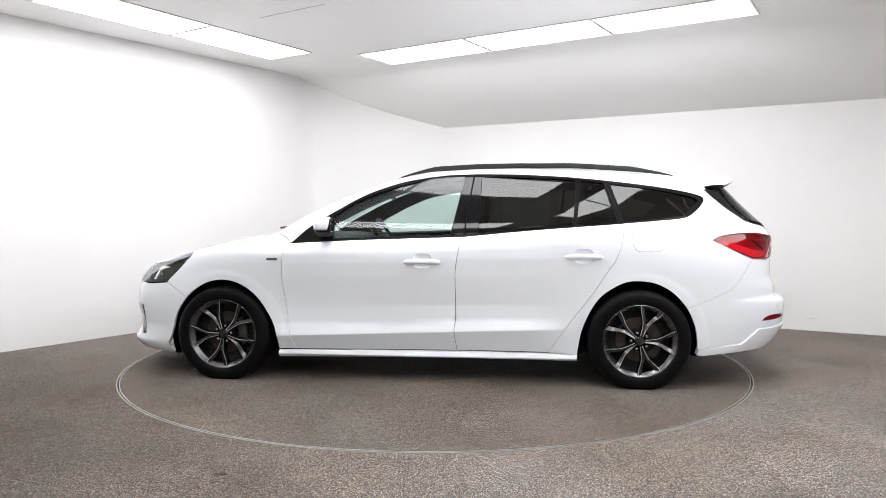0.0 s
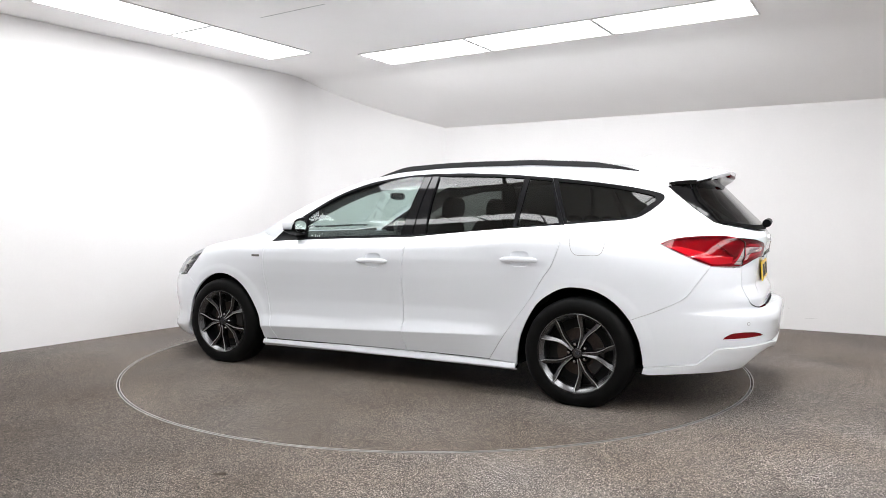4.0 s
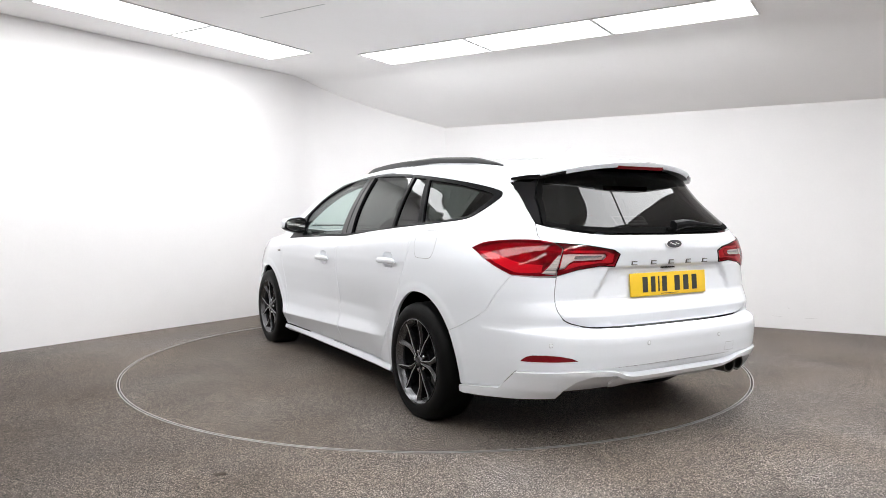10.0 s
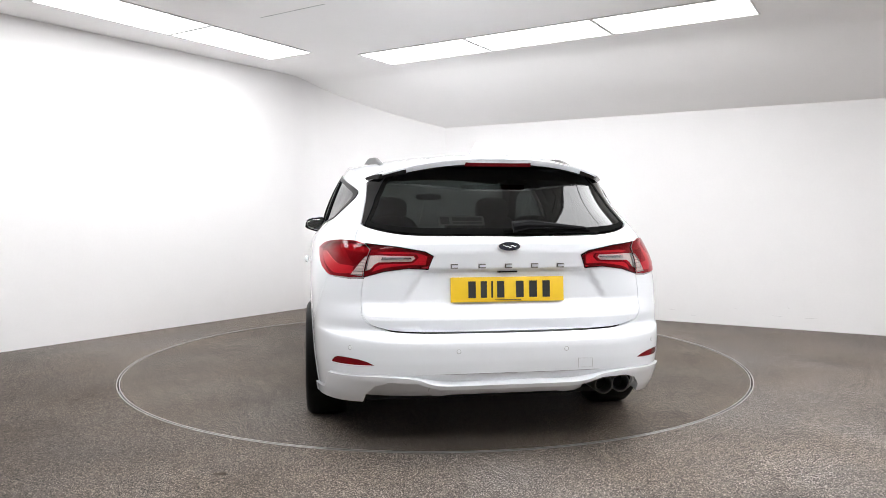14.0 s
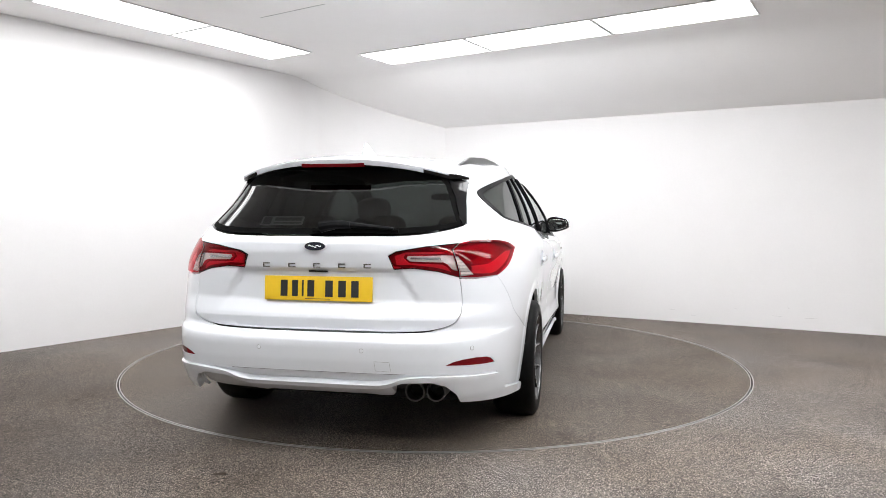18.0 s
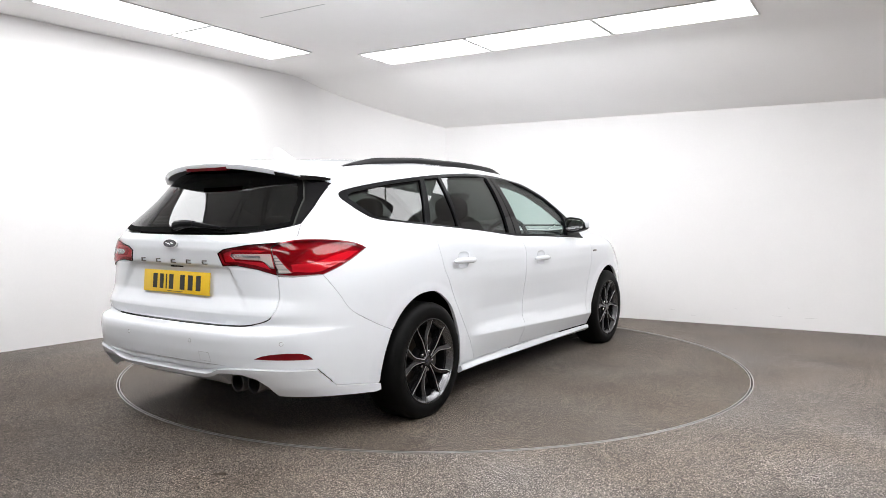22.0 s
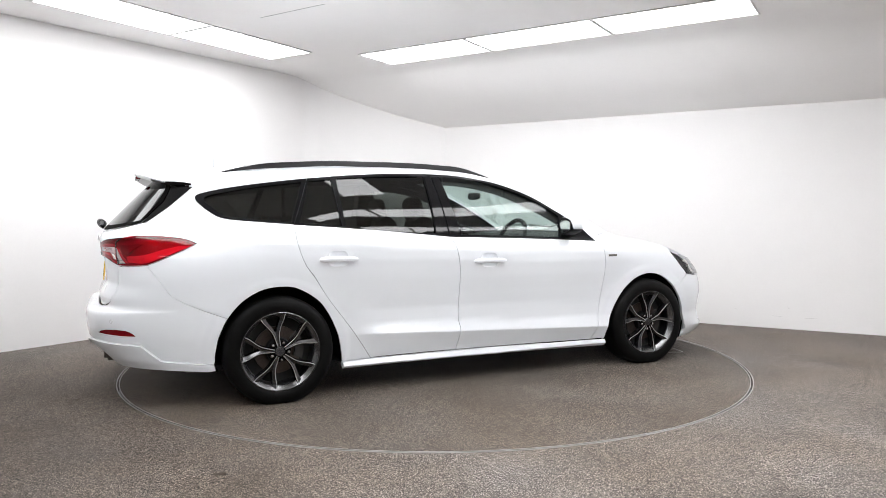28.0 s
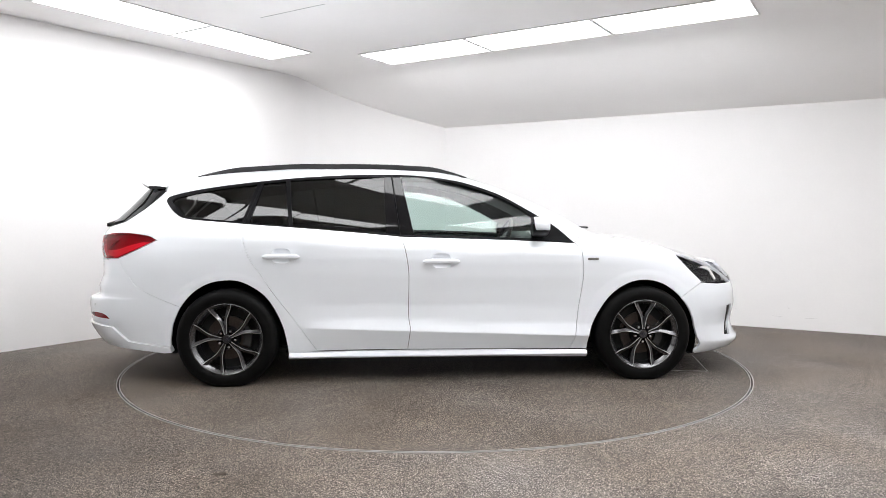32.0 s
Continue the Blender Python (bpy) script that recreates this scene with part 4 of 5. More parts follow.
    for hand in (1, -1):
        skin("fog_lamp_bezel", fog, M_TRIM, bumper, hand=hand, lift=-0.012, gap=-0.004, thick=0.01)
        skin("fog_lamp_strip", [(2.065, 0.45), (2.085, 0.45), (2.09, 0.37), (2.055, 0.29), (2.04, 0.29), (2.075, 0.37)], M_CHROME, bumper, hand=hand, lift=-0.004, thick=0.008)
    skin("nose_panel", [(2.30, 0.655), (2.33, 0.685), (S_FRONT, 0.705), (S_FRONT, 0.76), (2.2, 0.76), (2.21, 0.715)], M_PAINT, car, whole=True, seam=S_FRONT)
    build_rear(car, arch_r)
    wheels(car)
    extras(car)
    cabin(car)
    for child in car.children:
        child.location = child.location + Vector((-0.029, 0.0146, 0))
    return car


def build_rear(car, arch_r):
    gate_top = [(-2.118, 1.050), (-2.183, 1.033), (-2.331, 1.009), (-2.486, 0.998), (-2.783, 0.995), (S_REAR, 0.994)]
    lamp_in = [(-2.222, 0.962), (-2.383, 0.950), (-2.540, 0.928), (-2.588, 0.908), (-2.583, 0.849), (-2.490, 0.853), (-2.385, 0.838), (-2.297, 0.811)]
    poly = [(-2.165, 0.967), (-2.136, 0.994)] + curve(gate_top) + [(S_REAR, 0.571)] + curve(GATE_CUT)[::-1] + lamp_in[::-1]
    level = lambda z: [(-2.1, z), (S_REAR, z)]
    gate = skin("tailgate", poly, M_PAINT, car, whole=True, step=0.022, lines=[level(z) for z in (0.622, 0.630, 0.638, 0.646, 0.66, 0.68, 0.82, 0.829, 0.836, 0.843, 0.850, 0.858, 0.866, 0.955, 0.97, 0.985)])
    def inner(u, z):
        p = side(u, np.full(np.shape(u), 0.60))
        p[..., 2] = z
        return p
    skin("gate_seal", [(-2.40, 0.603), (-2.46, 0.596), (S_REAR, 0.590), (S_REAR, 0.545), (-2.46, 0.550), (-2.40, 0.560)], M_DARK, car, f=inner, whole=True, lift=-0.032, thick=0, gap=0, label="dark rubber seal in the tailgate gap")
    # bumper
    poly = curve(BUMPER_CUT) + [(-2.226, 0.803), (-2.297, 0.806)] + [(s, z - 0.0035 * min(1, max(0, (0.66 - z) / 0.06))) for s, z in curve(GATE_CUT)[1:]] + [(S_REAR, 0.5675), (S_REAR, 0.398)] + VALANCE[::-1]
    poly += arch_r[4:15]
    refl = [(-2.084, 0.424), (-2.098, 0.438), (-2.116, 0.450), (-2.142, 0.458), (-2.20, 0.462), (-2.265, 0.459), (-2.312, 0.450), (-2.346, 0.435), (-2.25, 0.430), (-2.16, 0.426)]
    bumper = skin("rear_bumper", poly, M_PAINT, car, holes=[refl], whole=True, step=0.022, gap=0.0014, lines=[[(-1.9, z), (S_REAR, z)] for z in (0.532, 0.540, 0.546, 0.551, 0.556, 0.560)] + lip_lines(-1.35))
    lowest = [(-1.752, 0.214), (-1.799, 0.210), (-2.033, 0.235), (-2.285, 0.258), (-2.300, 0.300), (-2.345, 0.345), (-2.407, 0.366), (-2.530, 0.364), (-2.580, 0.345), (-2.63, 0.332), (-2.68, 0.329), (S_REAR, 0.329)]
    lip = VALANCE[:2] + curve([(-2.066, 0.377), (-2.300, 0.391), (-2.43, 0.392), (-2.53, 0.383), (-2.60, 0.362), (-2.68, 0.354), (S_REAR, 0.354)])
    skin("lower_valance", lip + lowest[::-1], M_PAINT, car, whole=True, step=0.02, gap=0.0025, thick=0.05, lift=0.012)

    def under(u, z):
        p = side(u, z)
        p[..., 0] += 0.55 * np.maximum(0.398 - np.asarray(z), 0)
        return p
    def tuck(u, z):
        p = side(u, z)
        p[..., 0] += 0.62 * np.maximum(0.385 - np.asarray(z), 0)
        return p
    band = [(-2.40, 0.397), (-2.556, 0.398), (S_REAR, 0.398), (S_REAR, 0.345), (-2.68, 0.345), (-2.60, 0.353), (-2.52, 0.372), (-2.40, 0.385)]
    skin("valance_band", band, M_PAINT, car, f=under, whole=True, thick=0.0, gap=0.0)
    skin("valance_insert", [(-2.60, 0.350), (-2.585, 0.290), (-2.61, 0.268), (-2.66, 0.264), (-2.70, 0.272), (S_REAR, 0.272), (S_REAR, 0.350)], M_PAINT, car, f=under, whole=True, lift=0.0, thick=0.03)
    for hand in (1, -1):
        skin("reflector", refl, M_REDDARK, bumper, hand=hand, lift=-0.003, gap=0.001, thick=0.01, label="dark red reflector")
        clear = [(-2.298, 0.842), (-2.283, 0.908), (-2.326, 0.910), (-2.494, 0.908), (-2.505, 0.898), (-2.495, 0.885), (-2.345, 0.880), (-2.330, 0.870), (-2.318, 0.848)]
        lamp = skin("tail_lamp", LAMP_GATE, M_REDLENS, gate, holes=[clear], hand=hand, lift=0.005, gap=0.0025, thick=0.0, label="red tail lamp on the tailgate")
        lamp.visible_shadow = False
        rim_in = inset(dense(LAMP_GATE if area(LAMP_GATE) > 0 else LAMP_GATE[::-1], 0.02), 0.0028)
        skin("lamp_seal", LAMP_GATE, M_TRIM, lamp, holes=[rim_in], hand=hand, lift=0.0035, gap=0.0, thick=0.005, label="black lamp surround")
        skin("lamp_shell", LAMP_GATE, M_LAMPSHELL, lamp, hand=hand, lift=-0.020, gap=-0.003, thick=0.0)
        guide = [(-2.300, 0.922), (-2.345, 0.928), (-2.500, 0.922), (-2.560, 0.905), (-2.566, 0.866), (-2.492, 0.868), (-2.390, 0.856), (-2.325, 0.835), (-2.335, 0.858), (-2.352, 0.869), (-2.505, 0.873), (-2.522, 0.898), (-2.505, 0.914), (-2.340, 0.917)]
        skin("light_guide", guide, M_GUIDE, lamp, hand=hand, lift=-0.008, gap=0.0, thick=0.008)
        skin("lamp_bezel", [(-2.290, 0.934), (-2.340, 0.942), (-2.451, 0.936), (-2.540, 0.918), (-2.500, 0.926), (-2.345, 0.931)], M_LAMPDARK, lamp, hand=hand, lift=-0.006, gap=0.0, thick=0.006)
        lens = skin("reversing_lens", clear, M_CLEAR, lamp, hand=hand, lift=0.005, gap=-0.001, thick=0.0, label="clear lens")
        lens.visible_shadow = False
        skin("lens_reflector", clear, M_LENS, lamp, hand=hand, lift=-0.012, gap=-0.002, thick=0.0)
        skin("lens_core", [(-2.345, 0.903), (-2.485, 0.902), (-2.492, 0.893), (-2.345, 0.888)], M_CHROME, lamp, hand=hand, lift=-0.006, gap=0.001, thick=0.004)
        bm = bmesh.new()
        path = curve([(-2.285, 0.258), (-2.300, 0.300), (-2.345, 0.345), (-2.407, 0.366), (-2.530, 0.364), (-2.575, 0.348)], 4)
        tube(bm, [Vector(side(u, z) * (1, hand, 1)) + Vector((0.55 * max(0.375 - z, 0) - 0.006, 0, 0)) for u, z in path], 0.0075, 8)
        part("scoop_frame", bm, M_PAINT, bumper, "rounded white lip of the bumper scoop", soft=True, angle=2)
        skin("side_finisher", [(-2.012, 1.236), (-1.995, 1.250), (-2.20, 1.292), (-2.150, 1.235), (-2.120, 1.17), (-2.150, 1.046), (-2.121, 1.052), (-2.063, 1.13)], M_GLOSS, gate, hand=hand, gap=0.002, thick=0.02, label="gloss black finisher beside the glass")
        skin("recess_panel", [(-2.25, 0.248), (-2.272, 0.30), (-2.32, 0.37), (-2.42, 0.38), (-2.55, 0.377), (-2.66, 0.345), (-2.66, 0.248)], M_PAINT if hand > 0 else M_PLASTIC, car, f=tuck if hand > 0 else side, hand=hand, lift=-0.012 if hand > 0 else -0.07, thick=0.0)
    pane = [(-2.156, 1.042), (-2.124, 1.17), (-2.154, 1.235), (-2.206, 1.294), (-2.30, 1.318), (-2.45, 1.335), (S_REAR, 1.345), (S_REAR, 0.998), (-2.783, 0.999), (-2.486, 1.002), (-2.331, 1.013), (-2.200, 1.032)]
    skin("rear_window", pane, M_REARGLASS, gate, whole=True, gap=0.002, thick=0, label="dark tinted rear window").visible_shadow = False
    rim = [(-2.175, 1.060), (-2.160, 1.17), (-2.190, 1.235), (-2.235, 1.275), (-2.32, 1.296), (-2.45, 1.310), (S_REAR, 1.318), (S_REAR, 1.030), (-2.783, 1.030), (-2.486, 1.032), (-2.331, 1.040), (-2.215, 1.052)]
    lower, upper = pane[7:] + pane[:4], rim[7:] + rim[:4]
    skin("glass_border", lower + upper[::-1], M_RUBBER, gate, whole=True, gap=0.0022, lift=0.0012, thick=0.0, label="black border of the rear window")
    # spoiler
    bm = bmesh.new()
    n = 31
    up, lo = [], []
    for i in range(n):
        v = -1 + 2 * i / (n - 1)
        x1 = -2.085 + 0.15 * abs(v) ** 3.0
        z1 = 1.338 - 0.066 * abs(v) ** 2.2
        x0 = -1.795
        z0 = float(top(x0, 0.612 * abs(v))[2]) + 0.001
        row = []
        for k in range(7):
            t = k / 6
            row.append(bm.verts.new((x0 + (x1 - x0) * t, v * (0.612 - 0.076 * t), z0 + (z1 + 0.014 - z0) * t + 0.010 * math.sin(math.pi * t) * (1 - 0.6 * v * v))))
        up.append(row)
        drop = 0.010 + 0.022 * (1 - v ** 4)
        lo.append([bm.verts.new((x0 + (x1 + 0.010 - x0) * t, v * (0.608 - 0.074 * t), z0 - drop + (z1 - 0.009 - z0 + drop) * t)) for t in (0, 0.62, 1)])
    for a, b in zip(up, up[1:]):
        for k in range(6):
            bm.faces.new((a[k], b[k], b[k + 1], a[k + 1]))
    for a, b in zip(lo, lo[1:]):
        for k in range(2):
            bm.faces.new((a[k], a[k + 1], b[k + 1], b[k])).material_index = 0 if k else 1
    lip = [bm.verts.new(u[6].co + Vector((0.001, 0, -0.008))) for i, u in enumerate(up)]
    for i in range(n - 1):
        bm.faces.new((up[i][6], up[i + 1][6], lip[i + 1], lip[i]))
        bm.faces.new((lip[i], lip[i + 1], lo[i + 1][2], lo[i][2])).material_index = 1 if min(i, n - 2 - i) < 3 else 0
    for i in (0, n - 1):
        bm.faces.new((up[i][0], up[i][1], up[i][2], up[i][3], lo[i][1], lo[i][0])).material_index = 1
        bm.faces.new((up[i][3], up[i][4], up[i][5], up[i][6], lip[i], lo[i][2], lo[i][1])).material_index = 1
    bmesh.ops.recalc_face_normals(bm, faces=bm.faces)
    spoiler = part("roof_spoiler", bm, [M_PAINT, M_GLOSS], gate, "white roof spoiler with a gloss black underside", soft=True, angle=0.7)
    bm = bmesh.new()
    box(bm, -2.077, -2.05, -0.158, 0.158, 1.316, 1.340, 0.004)
    part("brake_light", bm, M_REDBRAKE, spoiler, "dark red high-level brake light", soft=True)
    # number plate, badge and lettering as plain shapes
    def on_rear(y, z, lift=0.0):
        s = np.interp(-y, -side(np.linspace(-2.2, S_REAR, 400), np.full(400, z))[:, 1], np.linspace(-2.2, S_REAR, 400))
        p = side(s, z)
        return Vector((p[0] - lift, y, z))
    tilt = math.degrees(math.atan2(on_rear(0, 0.81)[0] - on_rear(0, 0.70)[0], 0.11))
    m = Matrix.Translation(on_rear(0, 0.756, 0.012)) @ pose(0, 0, 0, 0, tilt, 0)
    bm = bmesh.new()
    box(bm, -0.003, 0.003, -0.26, 0.26, -0.0555, 0.0555, 0.002)
    plate = part("number_plate", bm, M_YELLOW, gate, "yellow rear number plate", soft=True, at=m)
    for a, b in ((0.187, 0.140), (0.130, 0.090), (0.078, 0.066), (0.056, 0.010), (-0.030, -0.080), (-0.092, -0.142), (-0.154, -0.202)):
        bm = bmesh.new()
        box(bm, -0.0045, -0.0032, b + (a - b) * 0.14, a - (a - b) * 0.14, -0.037, 0.037)
        part("plate_bar", bm, M_INK, plate)
    bm = bmesh.new()
    box(bm, -0.0045, -0.0032, -0.06, 0.06, -0.0485, -0.0455)
    part("plate_bar", bm, M_INK, plate)
    p = on_rear(0, 0.948, 0.0)
    slope = math.degrees(math.atan2(on_rear(0, 0.965)[0] - on_rear(0, 0.93)[0], 0.035))
    m = Matrix.Translation(p) @ pose(0, 0, 0, 0, slope, 0)
    for nm, mat, k, d in (("badge_rim", M_SILVER, 1.0, 0.009), ("badge", M_BADGE, 0.90, 0.0115)):
        bm = bmesh.new()
        pts = [(0.054 * k * math.cos(a), 0.0215 * k * math.sin(a)) for a in (2 * math.pi * i / 40 for i in range(40))]
        f0 = [bm.verts.new((-d, y, z)) for y, z in pts]
        f1 = [bm.verts.new((0.01, y * 1.02, z * 1.02)) for y, z in pts]
        bm.faces.new(f0)
        for i in range(40):
            bm.faces.new((f0[i], f0[(i + 1) % 40], f1[(i + 1) % 40], f1[i]))
        bmesh.ops.recalc_face_normals(bm, faces=bm.faces)
        part(nm, bm, mat, gate, {1.0: "silver oval rim"}.get(k, "dark blue oval badge"), at=m)
    for y0, y1, z0 in ((0.030, 0.010, 0.002), (0.012, -0.008, -0.003), (-0.006, -0.030, 0.001)):
        bm = bmesh.new()
        tube(bm, [(-0.0122, y0 + (y1 - y0) * i / 8, z0 + 0.0030 * math.sin(i * 0.8)) for i in range(9)], 0.0021, 6)
        part("badge_stroke", bm, M_SILVER, gate, "small silver stroke", soft=True, at=m)
    for y in (0.245, 0.120, 0.0, -0.120, -0.240):
        bm = bmesh.new()
        q = on_rear(y, 0.862, 0.002)
        for z0, z1 in ((-0.0100, -0.0055), (0.0055, 0.0100)):
            box(bm, -0.003, 0.006, -0.0165, 0.0165, z0, z1, 0.001)
        box(bm, -0.003, 0.006, 0.0115, 0.0165, -0.0052, 0.0052, 0.001)
        part("lettering_bar", bm, M_PIPE, gate, "small chrome bar", soft=True, at=Matrix.Translation(q))
    bm = bmesh.new()
    box(bm, -0.010, 0.010, -0.045, 0.045, -0.0035, 0.0035, 0.001)
    part("handle_recess", bm, M_DARK, gate, "dark tailgate handle slot", at=Matrix.Translation(on_rear(0, 0.834)))
    # wiper
    bm = bmesh.new()
    a, b, c = on_rear(-0.02, 1.035, 0.035), on_rear(-0.16, 1.045, 0.045), on_rear(-0.36, 1.028, 0.03)
    tube(bm, [a, (a + b) / 2 + Vector((-0.008, 0, 0.006)), b], [0.026, 0.022, 0.017], 10)
    tube(bm, [b, (b + c) / 2, c], [0.014, 0.010, 0.007], 8)
    part("wiper_arm", bm, M_TRIM, gate, "black rear wiper", soft=True)
    bm = bmesh.new()
    a, c = on_rear(0.02, 1.018, 0.018), on_rear(-0.38, 1.018, 0.014)
    tube(bm, [a, (a + c) / 2, c], 0.008, 8)
    part("wiper_blade", bm, M_RUBBER, gate, soft=True)
    # pale sticker inside the glass, with plain bars
    m = Matrix.Translation(on_rear(0.20, 1.062, -0.012)) @ pose(0, 0, 0, 0, 43, 0)
    bm = bmesh.new()
    box(bm, -0.0005, 0.0005, -0.105, 0.105, -0.028, 0.028)
    st = part("window_sticker", bm, M_STICKER, gate, "pale sticker in the rear window", at=m)
    for y0, y1, z0, z1 in ((0.055, 0.095, -0.02, 0.022), (-0.095, 0.04, 0.0, 0.02), (-0.095, 0.04, -0.018, -0.010)):
        bm = bmesh.new()
        box(bm, -0.0014, -0.0007, y0, y1, z0, z1)
        part("sticker_bar", bm, M_INK, st)
    cover = [(-2.655, 0.455), (-2.587, 0.453), (-2.580, 0.410), (-2.650, 0.412)]
    ring = inset(dense(cover if area(cover) > 0 else cover[::-1], 0.02), 0.0012)
    skin("tow_cover_joint", cover, M_FRAME, bumper, hand=-1, holes=[ring], lift=0.0008, thick=0, gap=0, label="fine joint round the tow-eye cover")
    # parking sensors
    for y, z in ((0.241, 0.50), (-0.241, 0.50), (0.704, 0.506), (-0.704, 0.506)):
        s = np.interp(-abs(y), -side(np.linspace(-2.0, S_REAR, 400), np.full(400, z))[:, 1], np.linspace(-2.0, S_REAR, 400))
        p, q = side(s, z), side(s - 0.01, z)
        d = Vector(((q - p)[1], -(q - p)[0], 0)).normalized()
        d = d if d.x < 0 else -d
        if y < 0:
            p, d = p * (1, -1, 1), Vector((d.x, -d.y, 0))
        m = Matrix.Translation(Vector(p)) @ d.to_track_quat("Y", "Z").to_matrix().to_4x4()
        bm = bmesh.new()
        lathe(bm, [(0.0, 0.001), (0.0072, 0.001), (0.0082, -0.001)], 20)
        bmesh.ops.recalc_face_normals(bm, faces=bm.faces)
        ob = part("parking_sensor", bm, M_PAINT, bumper, soft=True, at=m)
        bm = bmesh.new()
        lathe(bm, [(0.0082, 0.0005), (0.0100, 0.0005), (0.0100, -0.002)], 20)
        bmesh.ops.recalc_face_normals(bm, faces=bm.faces)
        part("sensor_ring", bm, M_FRAME, ob, soft=True)
    # tailpipes
    for y in (-0.455, -0.545):
        bm = bmesh.new()
        lathe(bm, [(0.040, 0.0), (0.044, 0.003), (0.044, 0.20), (0.037, 0.20), (0.037, 0.004), (0.040, 0.0)], 28, m=pose(0, 0, 0, 0, 0, -90))
        bmesh.ops.recalc_face_normals(bm, faces=bm.faces)
        pipe = part("tailpipe", bm, M_PIPE, car, "polished round exhaust tailpipe", soft=True, at=Matrix.Translation((-2.275 + 0.02 * (y < -0.5), y, 0.308)))
        bm = bmesh.new()
        lathe(bm, [(0.0, 0.08), (0.038, 0.08)], 24, m=pose(0, 0, 0, 0, 0, -90))
        part("pipe_bore", bm, M_DARK, pipe)


def cup_outline(s, z, n=28):
    """The rounded opening behind a pull handle, on the skin."""
    sg = lambda v: math.copysign(abs(v) ** 0.62, v)
    return [(s + 0.060 * sg(math.cos(a)), z + 0.006 + 0.046 * sg(math.sin(a))) for a in (2 * math.pi * i / n for i in range(n))]


def handle(door, s, z, hand, key=False):
    """A pull handle across its dished cup."""
    p = side(s, z)
    m = pose(float(p[0]), float(p[1]) * hand, float(p[2]))
    bm = bmesh.new()
    pts, rad = [], []
    for i in range(15):
        t = i / 14
        pts.append((-0.116 + 0.232 * t, hand * (0.006 + 0.020 * math.sin(math.pi * min(max((i + 1.2) / 16.4, 0), 1)) ** 0.5), 0.004 * math.sin(math.pi * t)))
        rad.append(0.0165 * min(1, (math.sin(math.pi * (0.02 + 0.96 * t)) * 2.6)) ** 0.5)
    tube(bm, pts, rad, 16, flat=1.0)
    for v in bm.verts:
        v.co.y = hand * (0.013 + (v.co.y * hand - 0.013) * 0.62)
    h = part("door_handle", bm, M_PAINT, door, "white door handle", soft=True, at=m, angle=1.2)
    # the cup: rings that sink towards the middle
    bm = bmesh.new()
    rings = []
    for k, d in ((1.03, 0.001), (0.97, -0.002), (0.86, -0.006), (0.66, -0.011), (0.35, -0.013)):
        ring = []
        for u, v in cup_outline(s, z):
            q = side(s + (u - s) * k, z + 0.006 + (v - z - 0.006) * k)
            ring.append(bm.verts.new((float(q[0] - p[0]), (float(q[1] - p[1]) + d) * hand, float(q[2] - p[2]))))
        rings.append(ring)
    n = len(rings[0])
    for u, v in zip(rings, rings[1:]):
        for i in range(n):
            bm.faces.new((u[i], u[(i + 1) % n], v[(i + 1) % n], v[i]))
    bm.faces.new(rings[-1])
    bmesh.ops.recalc_face_normals(bm, faces=bm.faces)
    part("handle_cup", bm, M_PAINT, h, soft=True, angle=2)
    if key:
        bm = bmesh.new()
        lathe(bm, [(0.0, 0.002), (0.006, 0.002), (0.007, -0.004)], 16)
        bmesh.ops.recalc_face_normals(bm, faces=bm.faces)
        part("key_cover", bm, M_FRAME, h, "small grey lock cover", soft=True, at=pose(-0.095, hand * 0.019, 0, 0, 0, 0 if hand > 0 else 180))


def mirror(door, hand):
    def shell(bm, half, at, x0, x1, power=3.6):
        blob(bm, half, Matrix.Translation(at), power, 32, 20)
        for v in bm.verts:
            v.co.x = min(max(v.co.x, x0), x1)
            v.co.z = 0.014 + (v.co.z - 0.014) * (1 - 0.38 * max(0, v.co.y * hand + 0.02) / 0.115)
    m = pose(0.655, 0.900 * hand, 1.012, 0, 0, 8 * hand)
    bm = bmesh.new()
    shell(bm, (0.066, 0.086, 0.060), (-0.004, 0, 0.006), -0.042, 0.2)
    for v in bm.verts:
        v.co.z = max(v.co.z, -0.026 + 0.12 * max(0, v.co.x))
    cap = part("door_mirror", bm, M_PAINT, door, "white door mirror cap over a black base", soft=True, at=m, angle=1.0)
    bm = bmesh.new()
    shell(bm, (0.064, 0.094, 0.064), (-0.006, 0, 0.000), -0.052, 0.2)
    for v in bm.verts:
        v.co.z = min(v.co.z, 0.073 if v.co.x < -0.043 else -0.020)
    part("mirror_base", bm, M_TRIM, cap, "black mirror shell", soft=True, angle=1.0)
    bm = bmesh.new()
    tube(bm, [(0.015, -0.075 * hand, -0.050), (0.03, -0.12 * hand, -0.072), (0.04, -0.15 * hand, -0.080)], [0.026, 0.030, 0.036], 12)
    part("mirror_stalk", bm, M_PLASTIC, cap, soft=True)
    bm = bmesh.new()
    blob(bm, (0.003, 0.078, 0.047), Matrix.Translation((-0.0525, 0.003 * hand, -0.002)), 3.6, 24, 10)
    for v in bm.verts:
        v.co.x = max(v.co.x, -0.0533)
        v.co.z = 0.010 + (v.co.z - 0.010) * (1 - 0.38 * max(0, v.co.y * hand + 0.02) / 0.115)
    part("mirror_glass", bm, M_MIRROR, cap, "mirror glass", soft=True, angle=1.0)


HUB_HEIGHT = 0.303


